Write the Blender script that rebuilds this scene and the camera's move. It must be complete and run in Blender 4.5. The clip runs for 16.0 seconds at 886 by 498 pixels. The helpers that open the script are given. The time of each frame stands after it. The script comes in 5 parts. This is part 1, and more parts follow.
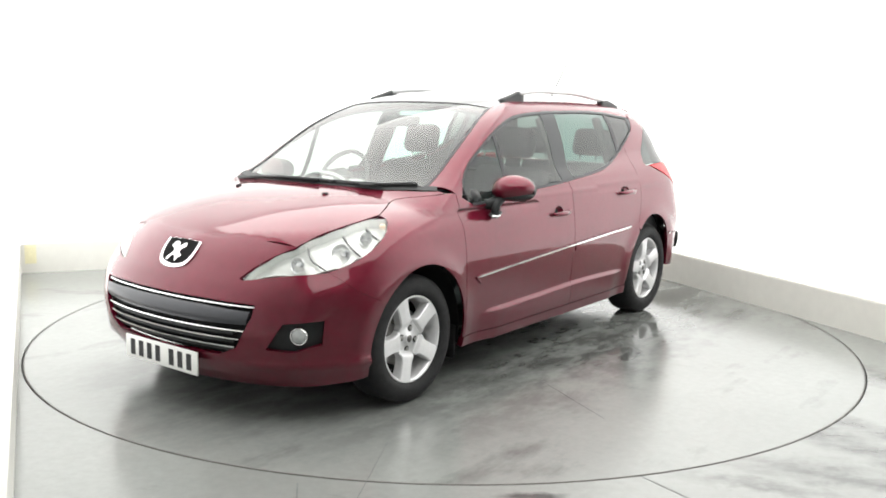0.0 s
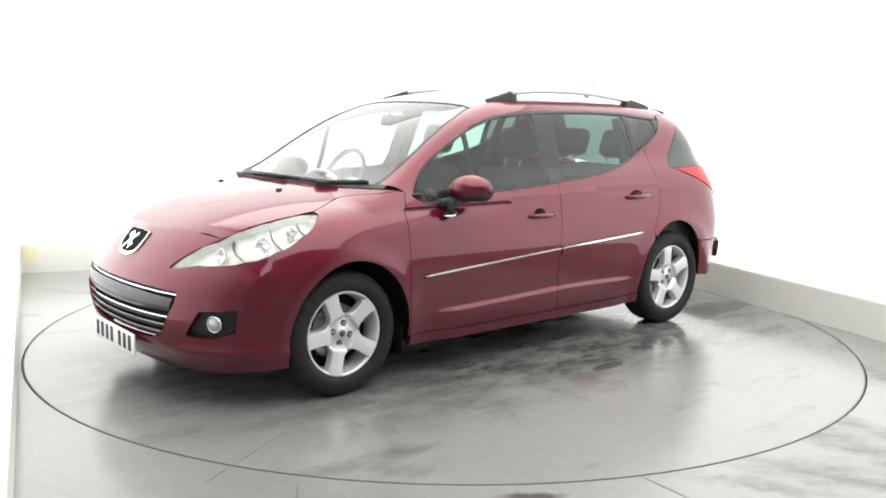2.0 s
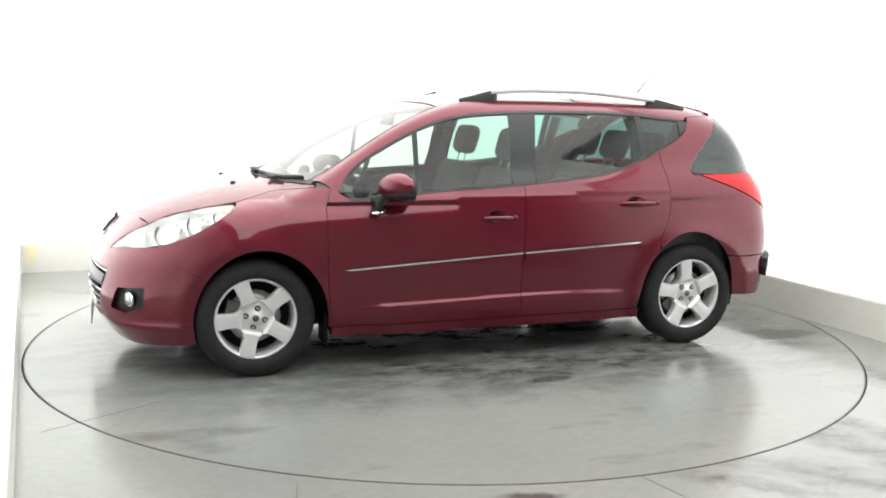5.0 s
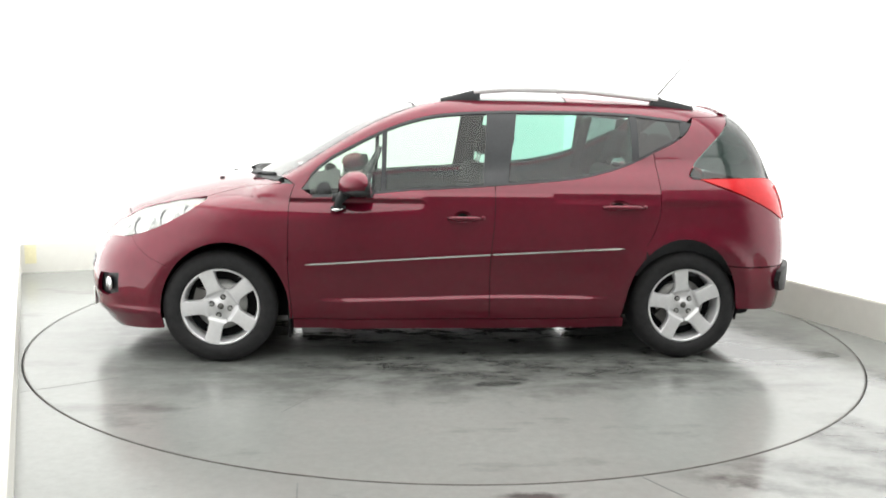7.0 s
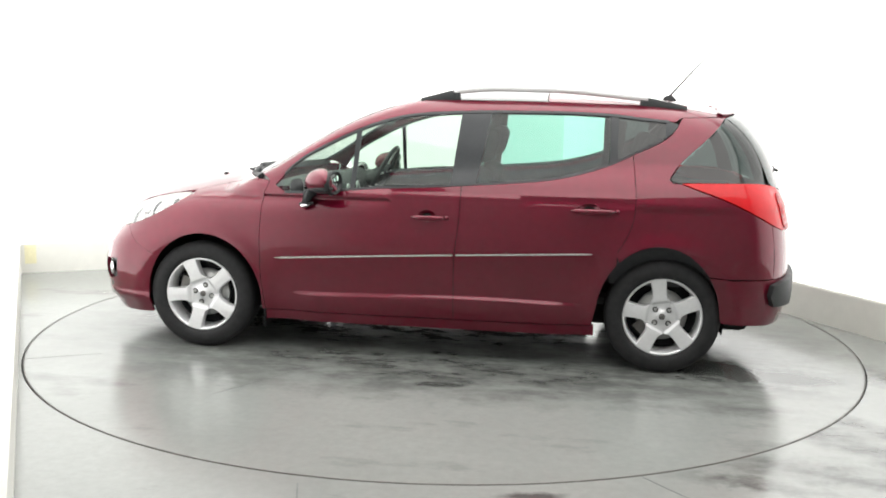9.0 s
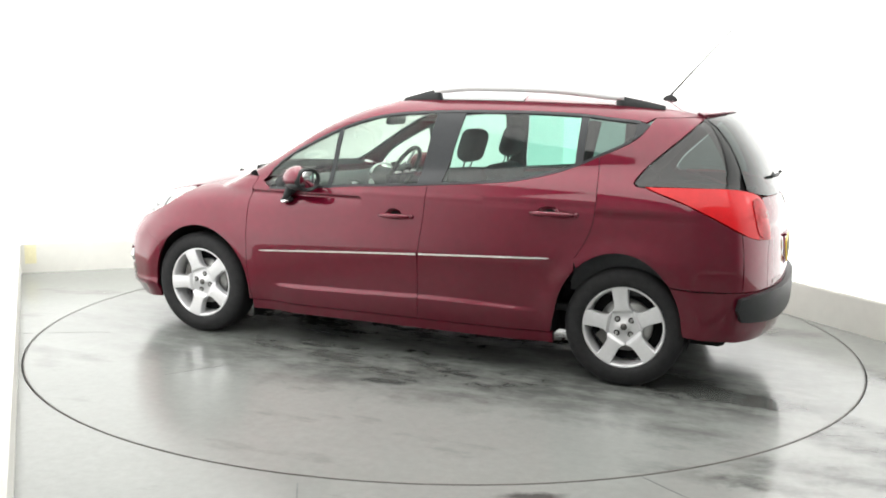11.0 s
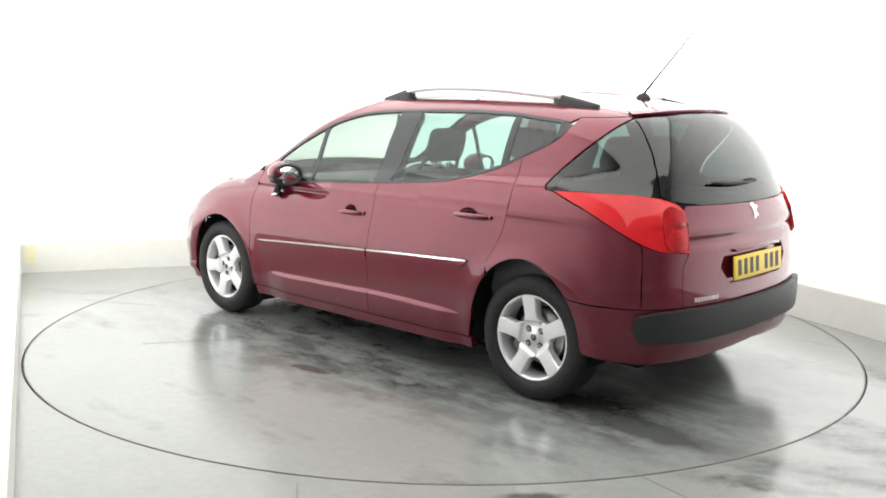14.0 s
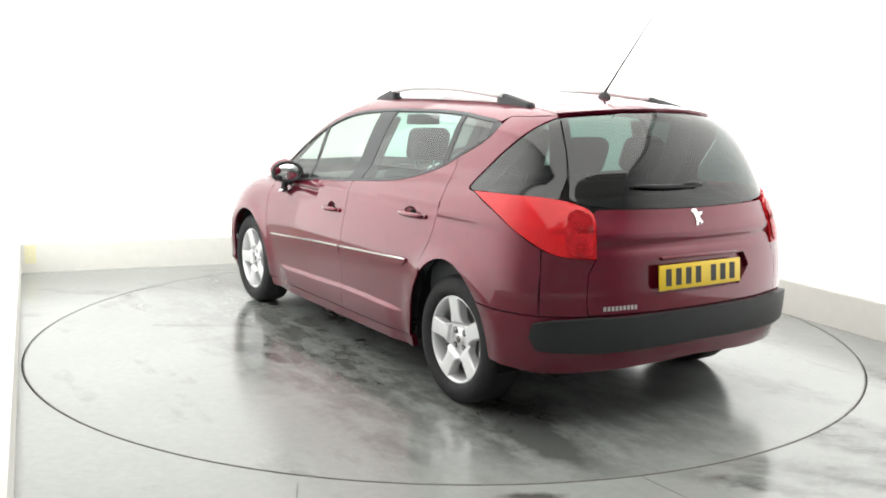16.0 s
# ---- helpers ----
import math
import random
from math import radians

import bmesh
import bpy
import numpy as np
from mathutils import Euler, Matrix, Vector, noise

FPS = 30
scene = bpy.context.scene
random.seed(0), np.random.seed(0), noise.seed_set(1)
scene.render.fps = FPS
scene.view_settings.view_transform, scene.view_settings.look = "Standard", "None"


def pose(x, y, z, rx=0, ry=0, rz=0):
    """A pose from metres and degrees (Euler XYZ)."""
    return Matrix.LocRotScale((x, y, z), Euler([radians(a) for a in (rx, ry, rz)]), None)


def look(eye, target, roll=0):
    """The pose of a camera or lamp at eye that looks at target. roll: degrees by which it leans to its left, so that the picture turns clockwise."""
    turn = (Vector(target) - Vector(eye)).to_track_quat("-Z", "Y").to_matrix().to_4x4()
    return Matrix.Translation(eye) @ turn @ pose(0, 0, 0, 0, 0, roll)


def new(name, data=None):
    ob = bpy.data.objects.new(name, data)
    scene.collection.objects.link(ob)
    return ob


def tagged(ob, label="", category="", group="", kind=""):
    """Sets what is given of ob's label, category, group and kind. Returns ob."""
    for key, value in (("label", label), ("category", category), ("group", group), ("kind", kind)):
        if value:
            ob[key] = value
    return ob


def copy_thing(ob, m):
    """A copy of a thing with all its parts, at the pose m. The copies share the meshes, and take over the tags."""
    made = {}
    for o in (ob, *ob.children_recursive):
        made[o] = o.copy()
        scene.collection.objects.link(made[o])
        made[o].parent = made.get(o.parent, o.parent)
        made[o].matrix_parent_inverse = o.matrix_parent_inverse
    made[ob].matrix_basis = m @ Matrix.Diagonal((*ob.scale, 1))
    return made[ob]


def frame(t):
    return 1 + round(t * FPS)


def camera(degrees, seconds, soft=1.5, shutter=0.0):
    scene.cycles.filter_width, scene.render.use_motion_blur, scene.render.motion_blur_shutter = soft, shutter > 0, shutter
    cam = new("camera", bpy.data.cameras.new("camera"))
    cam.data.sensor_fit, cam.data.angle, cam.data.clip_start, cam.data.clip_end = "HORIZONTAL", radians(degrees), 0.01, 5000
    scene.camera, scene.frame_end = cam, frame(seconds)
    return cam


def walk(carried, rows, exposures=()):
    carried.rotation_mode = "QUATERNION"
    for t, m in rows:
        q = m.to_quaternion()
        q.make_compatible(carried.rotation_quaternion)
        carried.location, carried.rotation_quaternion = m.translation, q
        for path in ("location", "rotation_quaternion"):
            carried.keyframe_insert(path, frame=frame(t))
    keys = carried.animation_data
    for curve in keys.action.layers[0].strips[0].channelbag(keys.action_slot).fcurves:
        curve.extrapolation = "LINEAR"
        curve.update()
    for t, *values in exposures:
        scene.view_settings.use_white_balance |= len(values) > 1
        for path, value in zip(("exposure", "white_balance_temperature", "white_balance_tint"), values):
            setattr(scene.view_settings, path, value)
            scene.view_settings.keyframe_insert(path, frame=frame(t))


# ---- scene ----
cam = camera(51.7, 16.0, soft=1.8)
eye = Vector((0.0, -5.628, 1.394))
station = look(eye, eye + Vector((-0.003359, 0.98747, -0.157771)), 1.094)
walk(cam, [(0.0, station), (16.0, station)])

# ---- light: glowing fabric walls and a large soft panel overhead ----
world = bpy.data.worlds.new("world")
scene.world = world
world.use_nodes = True
world.node_tree.nodes["Background"].inputs["Color"].default_value = (0.8, 0.85, 0.9, 1)
world.node_tree.nodes["Background"].inputs["Strength"].default_value = 0.05
scene.view_settings.exposure = 0.0

panel_light = bpy.data.lights.new("ceiling_panel_light", "AREA")
panel_light.shape, panel_light.size, panel_light.size_y, panel_light.energy = "RECTANGLE", 4.2, 6.8, 240
panel_light.color = (1.0, 0.985, 0.955)
lamp = new("ceiling_panel_light", panel_light)
lamp.matrix_world = pose(0.34, -0.84, 3.35, 0, 0, 24.5)

# ---- materials ----
def material(name, color, rough=0.5, metal=0.0, coat=0.0, emit=0.0, spec=0.5, grain=None, bump=0.0, scale=8.0, trans=0.0, ior=1.45):
    """A plain surface with two scales of variation in tone and gloss. grain: how far the tone varies."""
    m = bpy.data.materials.new(name)
    m.use_nodes = True
    nt = m.node_tree
    b = nt.nodes["Principled BSDF"]
    b.inputs["Base Color"].default_value = (*color, 1)
    b.inputs["Roughness"].default_value = rough
    b.inputs["Metallic"].default_value = metal
    b.inputs["Coat Weight"].default_value = coat
    b.inputs["Coat Roughness"].default_value = 0.04
    b.inputs["Specular IOR Level"].default_value = spec
    b.inputs["Coat IOR"].default_value = 1.53
    b.inputs["Transmission Weight"].default_value = trans
    b.inputs["IOR"].default_value = ior
    if emit:
        b.inputs["Emission Color"].default_value = (*color, 1)
        b.inputs["Emission Strength"].default_value = emit
    if grain:
        tc = nt.nodes.new("ShaderNodeTexCoord")
        n1, n2 = nt.nodes.new("ShaderNodeTexNoise"), nt.nodes.new("ShaderNodeTexNoise")
        n1.inputs["Scale"].default_value, n2.inputs["Scale"].default_value = scale, scale * 9
        n1.inputs["Detail"].default_value = n2.inputs["Detail"].default_value = 4
        mix = nt.nodes.new("ShaderNodeMath")
        mix.operation = "ADD"
        ramp = nt.nodes.new("ShaderNodeMapRange")
        ramp.inputs["From Min"].default_value, ramp.inputs["From Max"].default_value = 0.6, 1.4
        ramp.inputs["To Min"].default_value, ramp.inputs["To Max"].default_value = 1 - grain, 1 + grain
        mul = nt.nodes.new("ShaderNodeVectorMath")
        mul.operation = "SCALE"
        mul.inputs[0].default_value = color
        for n in (n1, n2):
            nt.links.new(tc.outputs["Object"], n.inputs["Vector"])
        nt.links.new(n1.outputs["Fac"], mix.inputs[0])
        nt.links.new(n2.outputs["Fac"], mix.inputs[1])
        nt.links.new(mix.outputs[0], ramp.inputs["Value"])
        nt.links.new(ramp.outputs["Result"], mul.inputs["Scale"])
        nt.links.new(mul.outputs["Vector"], b.inputs["Base Color"])
        if bump:
            bp = nt.nodes.new("ShaderNodeBump")
            bp.inputs["Strength"].default_value, bp.inputs["Distance"].default_value = bump, 0.004
            nt.links.new(n2.outputs["Fac"], bp.inputs["Height"])
            nt.links.new(bp.outputs["Normal"], b.inputs["Normal"])
    return m


def paint_material():
    """Dark red metallic paint under clear lacquer, with fine flake and a faint film of dust."""
    m = material("paint_red", (0.118, 0.0046, 0.0175), spec=0.0, rough=0.38, metal=0.55, coat=1.0, grain=0.10, scale=2.5)
    nt = m.node_tree
    b = nt.nodes["Principled BSDF"]
    tc = nt.nodes.new("ShaderNodeTexCoord")
    flake = nt.nodes.new("ShaderNodeTexNoise")
    flake.inputs["Scale"].default_value = 900
    bp = nt.nodes.new("ShaderNodeBump")
    bp.inputs["Strength"].default_value, bp.inputs["Distance"].default_value = 0.10, 0.001
    nt.links.new(tc.outputs["Object"], flake.inputs["Vector"])
    nt.links.new(flake.outputs["Fac"], bp.inputs["Height"])
    nt.links.new(bp.outputs["Normal"], b.inputs["Normal"])
    return m


def glass_material(name, tint, alpha):
    """A thin pane: mostly clear, tinted, with the gloss of glass."""
    m = bpy.data.materials.new(name)
    m.use_nodes = True
    nt = m.node_tree
    nt.nodes.clear()
    out = nt.nodes.new("ShaderNodeOutputMaterial")
    mix = nt.nodes.new("ShaderNodeMixShader")
    clear = nt.nodes.new("ShaderNodeBsdfTransparent")
    gloss = nt.nodes.new("ShaderNodeBsdfGlossy")
    facing = nt.nodes.new("ShaderNodeLayerWeight")
    facing.inputs["Blend"].default_value = 0.5
    power = nt.nodes.new("ShaderNodeMath")
    power.operation = "POWER"
    power.inputs[1].default_value = 4.0
    fres = nt.nodes.new("ShaderNodeMath")
    fres.operation = "MULTIPLY_ADD"
    fres.inputs[1].default_value, fres.inputs[2].default_value = 0.9, alpha
    nt.links.new(facing.outputs["Facing"], power.inputs[0])
    nt.links.new(power.outputs[0], fres.inputs[0])
    clear.inputs["Color"].default_value = (*tint, 1)
    gloss.inputs["Roughness"].default_value = 0.02
    nt.links.new(fres.outputs[0], mix.inputs[0])
    nt.links.new(clear.outputs[0], mix.inputs[1])
    nt.links.new(gloss.outputs[0], mix.inputs[2])
    nt.links.new(mix.outputs[0], out.inputs["Surface"])
    return m


def floor_material(name, wet, base, stains=()):
    """Worn grey floor paint: mottled, scuffed, with dark damp patches that shine."""
    m = bpy.data.materials.new(name)
    m.use_nodes = True
    nt = m.node_tree
    b = nt.nodes["Principled BSDF"]
    tc = nt.nodes.new("ShaderNodeTexCoord")

    def noise_tex(scale, detail, rough=0.55, stretch=None):
        n = nt.nodes.new("ShaderNodeTexNoise")
        n.inputs["Scale"].default_value, n.inputs["Detail"].default_value, n.inputs["Roughness"].default_value = scale, detail, rough
        if stretch:
            mp = nt.nodes.new("ShaderNodeMapping")
            mp.inputs["Scale"].default_value = stretch
            nt.links.new(tc.outputs["Object"], mp.inputs["Vector"])
            nt.links.new(mp.outputs["Vector"], n.inputs["Vector"])
        else:
            nt.links.new(tc.outputs["Object"], n.inputs["Vector"])
        return n

    def rng(src, a, c, lo, hi):
        r = nt.nodes.new("ShaderNodeMapRange")
        for k, v in (("From Min", a), ("From Max", c), ("To Min", lo), ("To Max", hi)):
            r.inputs[k].default_value = v
        nt.links.new(src, r.inputs["Value"])
        return r.outputs["Result"]

    def mixc(fac, one, two):
        x = nt.nodes.new("ShaderNodeMix")
        x.data_type = "RGBA"
        nt.links.new(fac, x.inputs["Factor"])
        for sock, v in ((x.inputs[6], one), (x.inputs[7], two)):
            if isinstance(v, tuple):
                sock.default_value = (*v, 1)
            else:
                nt.links.new(v, sock)
        return x.outputs[2]

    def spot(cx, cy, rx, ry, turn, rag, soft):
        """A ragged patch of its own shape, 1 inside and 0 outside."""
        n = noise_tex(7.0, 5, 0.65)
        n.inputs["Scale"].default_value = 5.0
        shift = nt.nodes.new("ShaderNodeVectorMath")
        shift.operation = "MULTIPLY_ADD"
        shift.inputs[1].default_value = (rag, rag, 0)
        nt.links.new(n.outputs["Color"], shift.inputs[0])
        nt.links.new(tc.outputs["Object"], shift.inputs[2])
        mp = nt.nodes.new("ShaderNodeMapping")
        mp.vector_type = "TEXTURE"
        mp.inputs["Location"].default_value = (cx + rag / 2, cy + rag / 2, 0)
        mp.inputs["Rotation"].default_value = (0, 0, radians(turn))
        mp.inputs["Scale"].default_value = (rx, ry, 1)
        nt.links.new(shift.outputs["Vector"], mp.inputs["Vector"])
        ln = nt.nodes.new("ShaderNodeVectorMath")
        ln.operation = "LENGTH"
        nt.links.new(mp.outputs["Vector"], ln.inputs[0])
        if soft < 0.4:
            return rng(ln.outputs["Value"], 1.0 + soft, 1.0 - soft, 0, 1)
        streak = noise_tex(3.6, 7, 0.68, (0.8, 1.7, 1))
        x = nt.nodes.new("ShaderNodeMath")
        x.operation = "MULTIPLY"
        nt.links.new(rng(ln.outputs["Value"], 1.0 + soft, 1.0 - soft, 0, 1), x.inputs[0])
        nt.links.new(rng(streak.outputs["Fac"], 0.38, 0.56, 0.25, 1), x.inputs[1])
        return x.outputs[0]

    def most(one, two):
        x = nt.nodes.new("ShaderNodeMath")
        x.operation = "MAXIMUM"
        nt.links.new(one, x.inputs[0])
        nt.links.new(two, x.inputs[1])
        return x.outputs[0]

    def times(one, k):
        x = nt.nodes.new("ShaderNodeMath")
        x.operation = "MULTIPLY"
        nt.links.new(one, x.inputs[0])
        x.inputs[1].default_value = k
        return x.outputs[0]

    big, fine = noise_tex(0.9, 5), noise_tex(22, 5, 0.7)
    damp = noise_tex(1.1, 7, 0.62, (0.8, 1.9, 1))
    tone = mixc(rng(big.outputs["Fac"], 0.3, 0.7, 0, 1), tuple(v * 0.84 for v in base), base)
    tone = mixc(rng(fine.outputs["Fac"], 0.35, 0.75, 0, 0.35), tone, tuple(v * 0.6 for v in base))
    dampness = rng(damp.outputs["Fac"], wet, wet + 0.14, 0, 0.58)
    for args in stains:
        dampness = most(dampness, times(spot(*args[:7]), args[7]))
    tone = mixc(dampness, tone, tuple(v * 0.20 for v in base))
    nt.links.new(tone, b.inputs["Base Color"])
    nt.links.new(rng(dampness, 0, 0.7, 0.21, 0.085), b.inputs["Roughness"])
    b.inputs["Specular IOR Level"].default_value = 0.55
    bp = nt.nodes.new("ShaderNodeBump")
    bp.inputs["Strength"].default_value, bp.inputs["Distance"].default_value = 0.06, 0.004
    nt.links.new(fine.outputs["Fac"], bp.inputs["Height"])
    nt.links.new(bp.outputs["Normal"], b.inputs["Normal"])
    return m


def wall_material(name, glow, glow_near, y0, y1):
    """Stretched white fabric lit from behind; a painted fade dims it towards the camera to shape reflections."""
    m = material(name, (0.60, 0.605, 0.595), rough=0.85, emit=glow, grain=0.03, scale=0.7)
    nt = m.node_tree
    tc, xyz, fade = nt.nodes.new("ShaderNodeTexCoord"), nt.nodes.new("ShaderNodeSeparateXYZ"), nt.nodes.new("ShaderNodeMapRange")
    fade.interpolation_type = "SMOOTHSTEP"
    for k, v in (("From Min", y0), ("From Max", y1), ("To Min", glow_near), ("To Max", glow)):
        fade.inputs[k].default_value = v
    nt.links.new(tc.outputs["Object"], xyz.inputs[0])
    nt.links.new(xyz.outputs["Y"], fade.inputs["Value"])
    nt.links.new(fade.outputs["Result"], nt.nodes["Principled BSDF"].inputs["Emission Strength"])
    # cloth colour also drops to 0.55 near the camera: shade put into the tone
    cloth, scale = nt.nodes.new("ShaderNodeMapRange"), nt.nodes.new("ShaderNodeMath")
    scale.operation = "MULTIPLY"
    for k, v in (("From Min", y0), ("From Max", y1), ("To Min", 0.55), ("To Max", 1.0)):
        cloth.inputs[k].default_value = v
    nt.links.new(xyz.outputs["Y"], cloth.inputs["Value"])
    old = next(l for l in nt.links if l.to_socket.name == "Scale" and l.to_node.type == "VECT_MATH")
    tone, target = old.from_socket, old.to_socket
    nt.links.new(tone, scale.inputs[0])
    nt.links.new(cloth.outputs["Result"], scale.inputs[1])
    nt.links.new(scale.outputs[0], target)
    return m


PAINT = paint_material()
GLASS = glass_material("glass_green_tint", (0.67, 0.77, 0.70), 0.045)
GLASS_REAR = glass_material("glass_rear_door", (0.42, 0.64, 0.57), 0.05)
GLASS_DARK = glass_material("glass_privacy", (0.12, 0.16, 0.15), 0.06)
SCREEN_GLASS = glass_material("glass_windscreen", (0.72, 0.80, 0.75), 0.085)
LENS = glass_material("lamp_lens_clear", (0.98, 0.99, 0.985), 0.05)
BLACK = material("plastic_black", (0.022, 0.024, 0.025), spec=0.3, rough=0.45, grain=0.2, scale=20, bump=0.1)
BLACK_SATIN = material("trim_black", (0.032, 0.035, 0.038), spec=0.35, rough=0.35, grain=0.15, scale=10)
LINER = material("liner_black", (0.014, 0.014, 0.0145), spec=0.1, rough=0.9, grain=0.3, scale=12)
RUBBER = material("tyre_rubber", (0.024, 0.024, 0.025), spec=0.18, rough=0.62, grain=0.3, scale=30, bump=0.3)
ALLOY = material("alloy_silver", (0.72, 0.72, 0.73), rough=0.34, metal=0.45, grain=0.06, scale=6)
CHROME = material("chrome", (0.85, 0.85, 0.86), rough=0.08, metal=1.0)
RAIL = material("rail_aluminium", (0.88, 0.89, 0.89), rough=0.36, metal=0.2, grain=0.05, scale=8)
STEEL_BRIGHT = material("bright_steel", (0.42, 0.42, 0.41), rough=0.32, metal=0.7, grain=0.2, scale=30)
STEEL = material("brake_steel", (0.13, 0.125, 0.12), rough=0.45, metal=0.8, grain=0.25, scale=20)
RED_LENS = material("tail_lens_red", (0.50, 0.010, 0.014), spec=0.1, rough=0.25, coat=0.45, grain=0.15, scale=18)
REFLECTOR = material("lamp_reflector", (0.88, 0.89, 0.90), rough=0.12, metal=0.9)
FABRIC = material("seat_fabric_grey", (0.042, 0.042, 0.048), spec=0.15, rough=0.9, grain=0.3, scale=40, bump=0.3)
DASH = material("dash_plastic_grey", (0.050, 0.052, 0.054), spec=0.25, rough=0.6, grain=0.2, scale=30, bump=0.2)
PLATE_WHITE = material("plate_white", (0.80, 0.80, 0.78), rough=0.35, grain=0.04, scale=20)
PLATE_YELLOW = material("plate_yellow", (0.72, 0.50, 0.03), rough=0.35, grain=0.04, scale=20)
INK = material("plate_ink", (0.02, 0.02, 0.022), rough=0.5)
PLINTH = material("plinth_cream", (0.68, 0.675, 0.635), rough=0.5, grain=0.05, scale=1.5, bump=0.1)
STAIN = material("plinth_stain", (0.72, 0.68, 0.46), rough=0.6, grain=0.1, scale=6)
CEILING = material("ceiling_white", (0.86, 0.86, 0.85), rough=0.7, grain=0.04, scale=1.2)
# each wall's glow and fade is set by the reflections it gives the car
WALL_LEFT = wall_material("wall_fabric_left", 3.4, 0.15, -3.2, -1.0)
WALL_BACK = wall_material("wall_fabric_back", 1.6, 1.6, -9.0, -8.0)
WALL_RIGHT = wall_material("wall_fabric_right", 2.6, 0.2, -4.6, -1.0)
# unseen wall behind the camera, added unlit so the flank reflects something darker
DARK_FRONT = material("dark_front_grey", (0.33, 0.332, 0.33), rough=0.9, grain=0.15, scale=1.5)
GAP = material("turntable_gap", (0.015, 0.015, 0.015), rough=0.9)
GREY = (0.260, 0.272, 0.259)
FLOOR = floor_material("floor_grey", 0.60, GREY, [(1.74, -1.92, 0.52, 0.13, -47, 0.4, 0.6, 0.95), (1.95, -1.80, 0.45, 0.08, -47, 0.3, 0.6, 0.9), (1.62, -2.30, 0.48, 0.12, -25, 0.4, 0.6, 0.9), (1.20, -2.36, 0.28, 0.06, -20, 0.3, 0.6, 0.8), (0.33, -2.51, 0.11, 0.03, 0, 0.1, 0.35, 0.9), (1.95, 1.30, 0.5, 0.16, -65, 0.5, 0.7, 0.85), (2.30, -0.9, 0.55, 0.12, -62, 0.5, 0.7, 0.7)])
# wheel tracks, broad dark patches under and around the car, one dark scuff beside it
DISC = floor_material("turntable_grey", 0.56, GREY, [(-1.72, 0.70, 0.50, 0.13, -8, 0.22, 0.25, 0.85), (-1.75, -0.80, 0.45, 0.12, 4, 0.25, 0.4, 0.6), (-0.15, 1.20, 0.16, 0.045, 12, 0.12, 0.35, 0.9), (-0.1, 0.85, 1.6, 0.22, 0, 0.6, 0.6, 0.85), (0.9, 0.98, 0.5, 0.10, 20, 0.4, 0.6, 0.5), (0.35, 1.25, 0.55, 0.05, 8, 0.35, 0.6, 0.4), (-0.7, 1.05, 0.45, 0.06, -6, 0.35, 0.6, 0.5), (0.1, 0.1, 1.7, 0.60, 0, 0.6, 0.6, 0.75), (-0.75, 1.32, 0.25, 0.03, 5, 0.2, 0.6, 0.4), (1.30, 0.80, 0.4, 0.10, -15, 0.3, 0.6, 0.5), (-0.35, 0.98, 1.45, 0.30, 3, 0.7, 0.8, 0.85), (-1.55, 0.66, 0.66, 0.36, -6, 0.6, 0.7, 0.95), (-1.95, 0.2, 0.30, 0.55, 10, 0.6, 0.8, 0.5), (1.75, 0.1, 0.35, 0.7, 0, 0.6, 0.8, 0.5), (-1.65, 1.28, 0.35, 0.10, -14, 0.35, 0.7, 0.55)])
JOINT = material("joint_dark", (0.10, 0.104, 0.10), rough=0.7, grain=0.3, scale=20)


# ---- the skin of the car as one smooth form ----
def spl(x, xs, ys):
    """Smooth monotone-ish interpolation through a few design stations."""
    xs, ys, x = np.asarray(xs, float), np.asarray(ys, float), np.asarray(x, float)
    s = np.diff(ys) / np.diff(xs)
    m = np.concatenate([[s[0]], np.where(s[:-1] * s[1:] > 0, 2 * s[:-1] * s[1:] / (s[:-1] + s[1:] + 1e-12), 0), [s[-1]]])
    i = np.clip(np.searchsorted(xs, x) - 1, 0, len(xs) - 2)
    h = xs[i + 1] - xs[i]
    t = np.clip((x - xs[i]) / h, 0, 1)
    v = (1 + 2 * t) * (1 - t) ** 2 * ys[i] + t * (1 - t) ** 2 * h * m[i] + t * t * (3 - 2 * t) * ys[i + 1] + t * t * (t - 1) * h * m[i + 1]
    return v + np.where(x < xs[0], (x - xs[0]) * m[0], 0) + np.where(x > xs[-1], (x - xs[-1]) * m[-1], 0)


def smax(a, b, k):
    return np.maximum(a, b) + np.maximum(k - np.abs(a - b), 0) ** 2 / (4 * k)


def corner(s, p, q):
    """Plan outline of a bumper corner: 1 on the flank, 0 at the tip."""
    return np.maximum(1 - np.clip(s, 0, 1) ** p, 0) ** (1 / q) - np.maximum(s - 1, 0) * 3


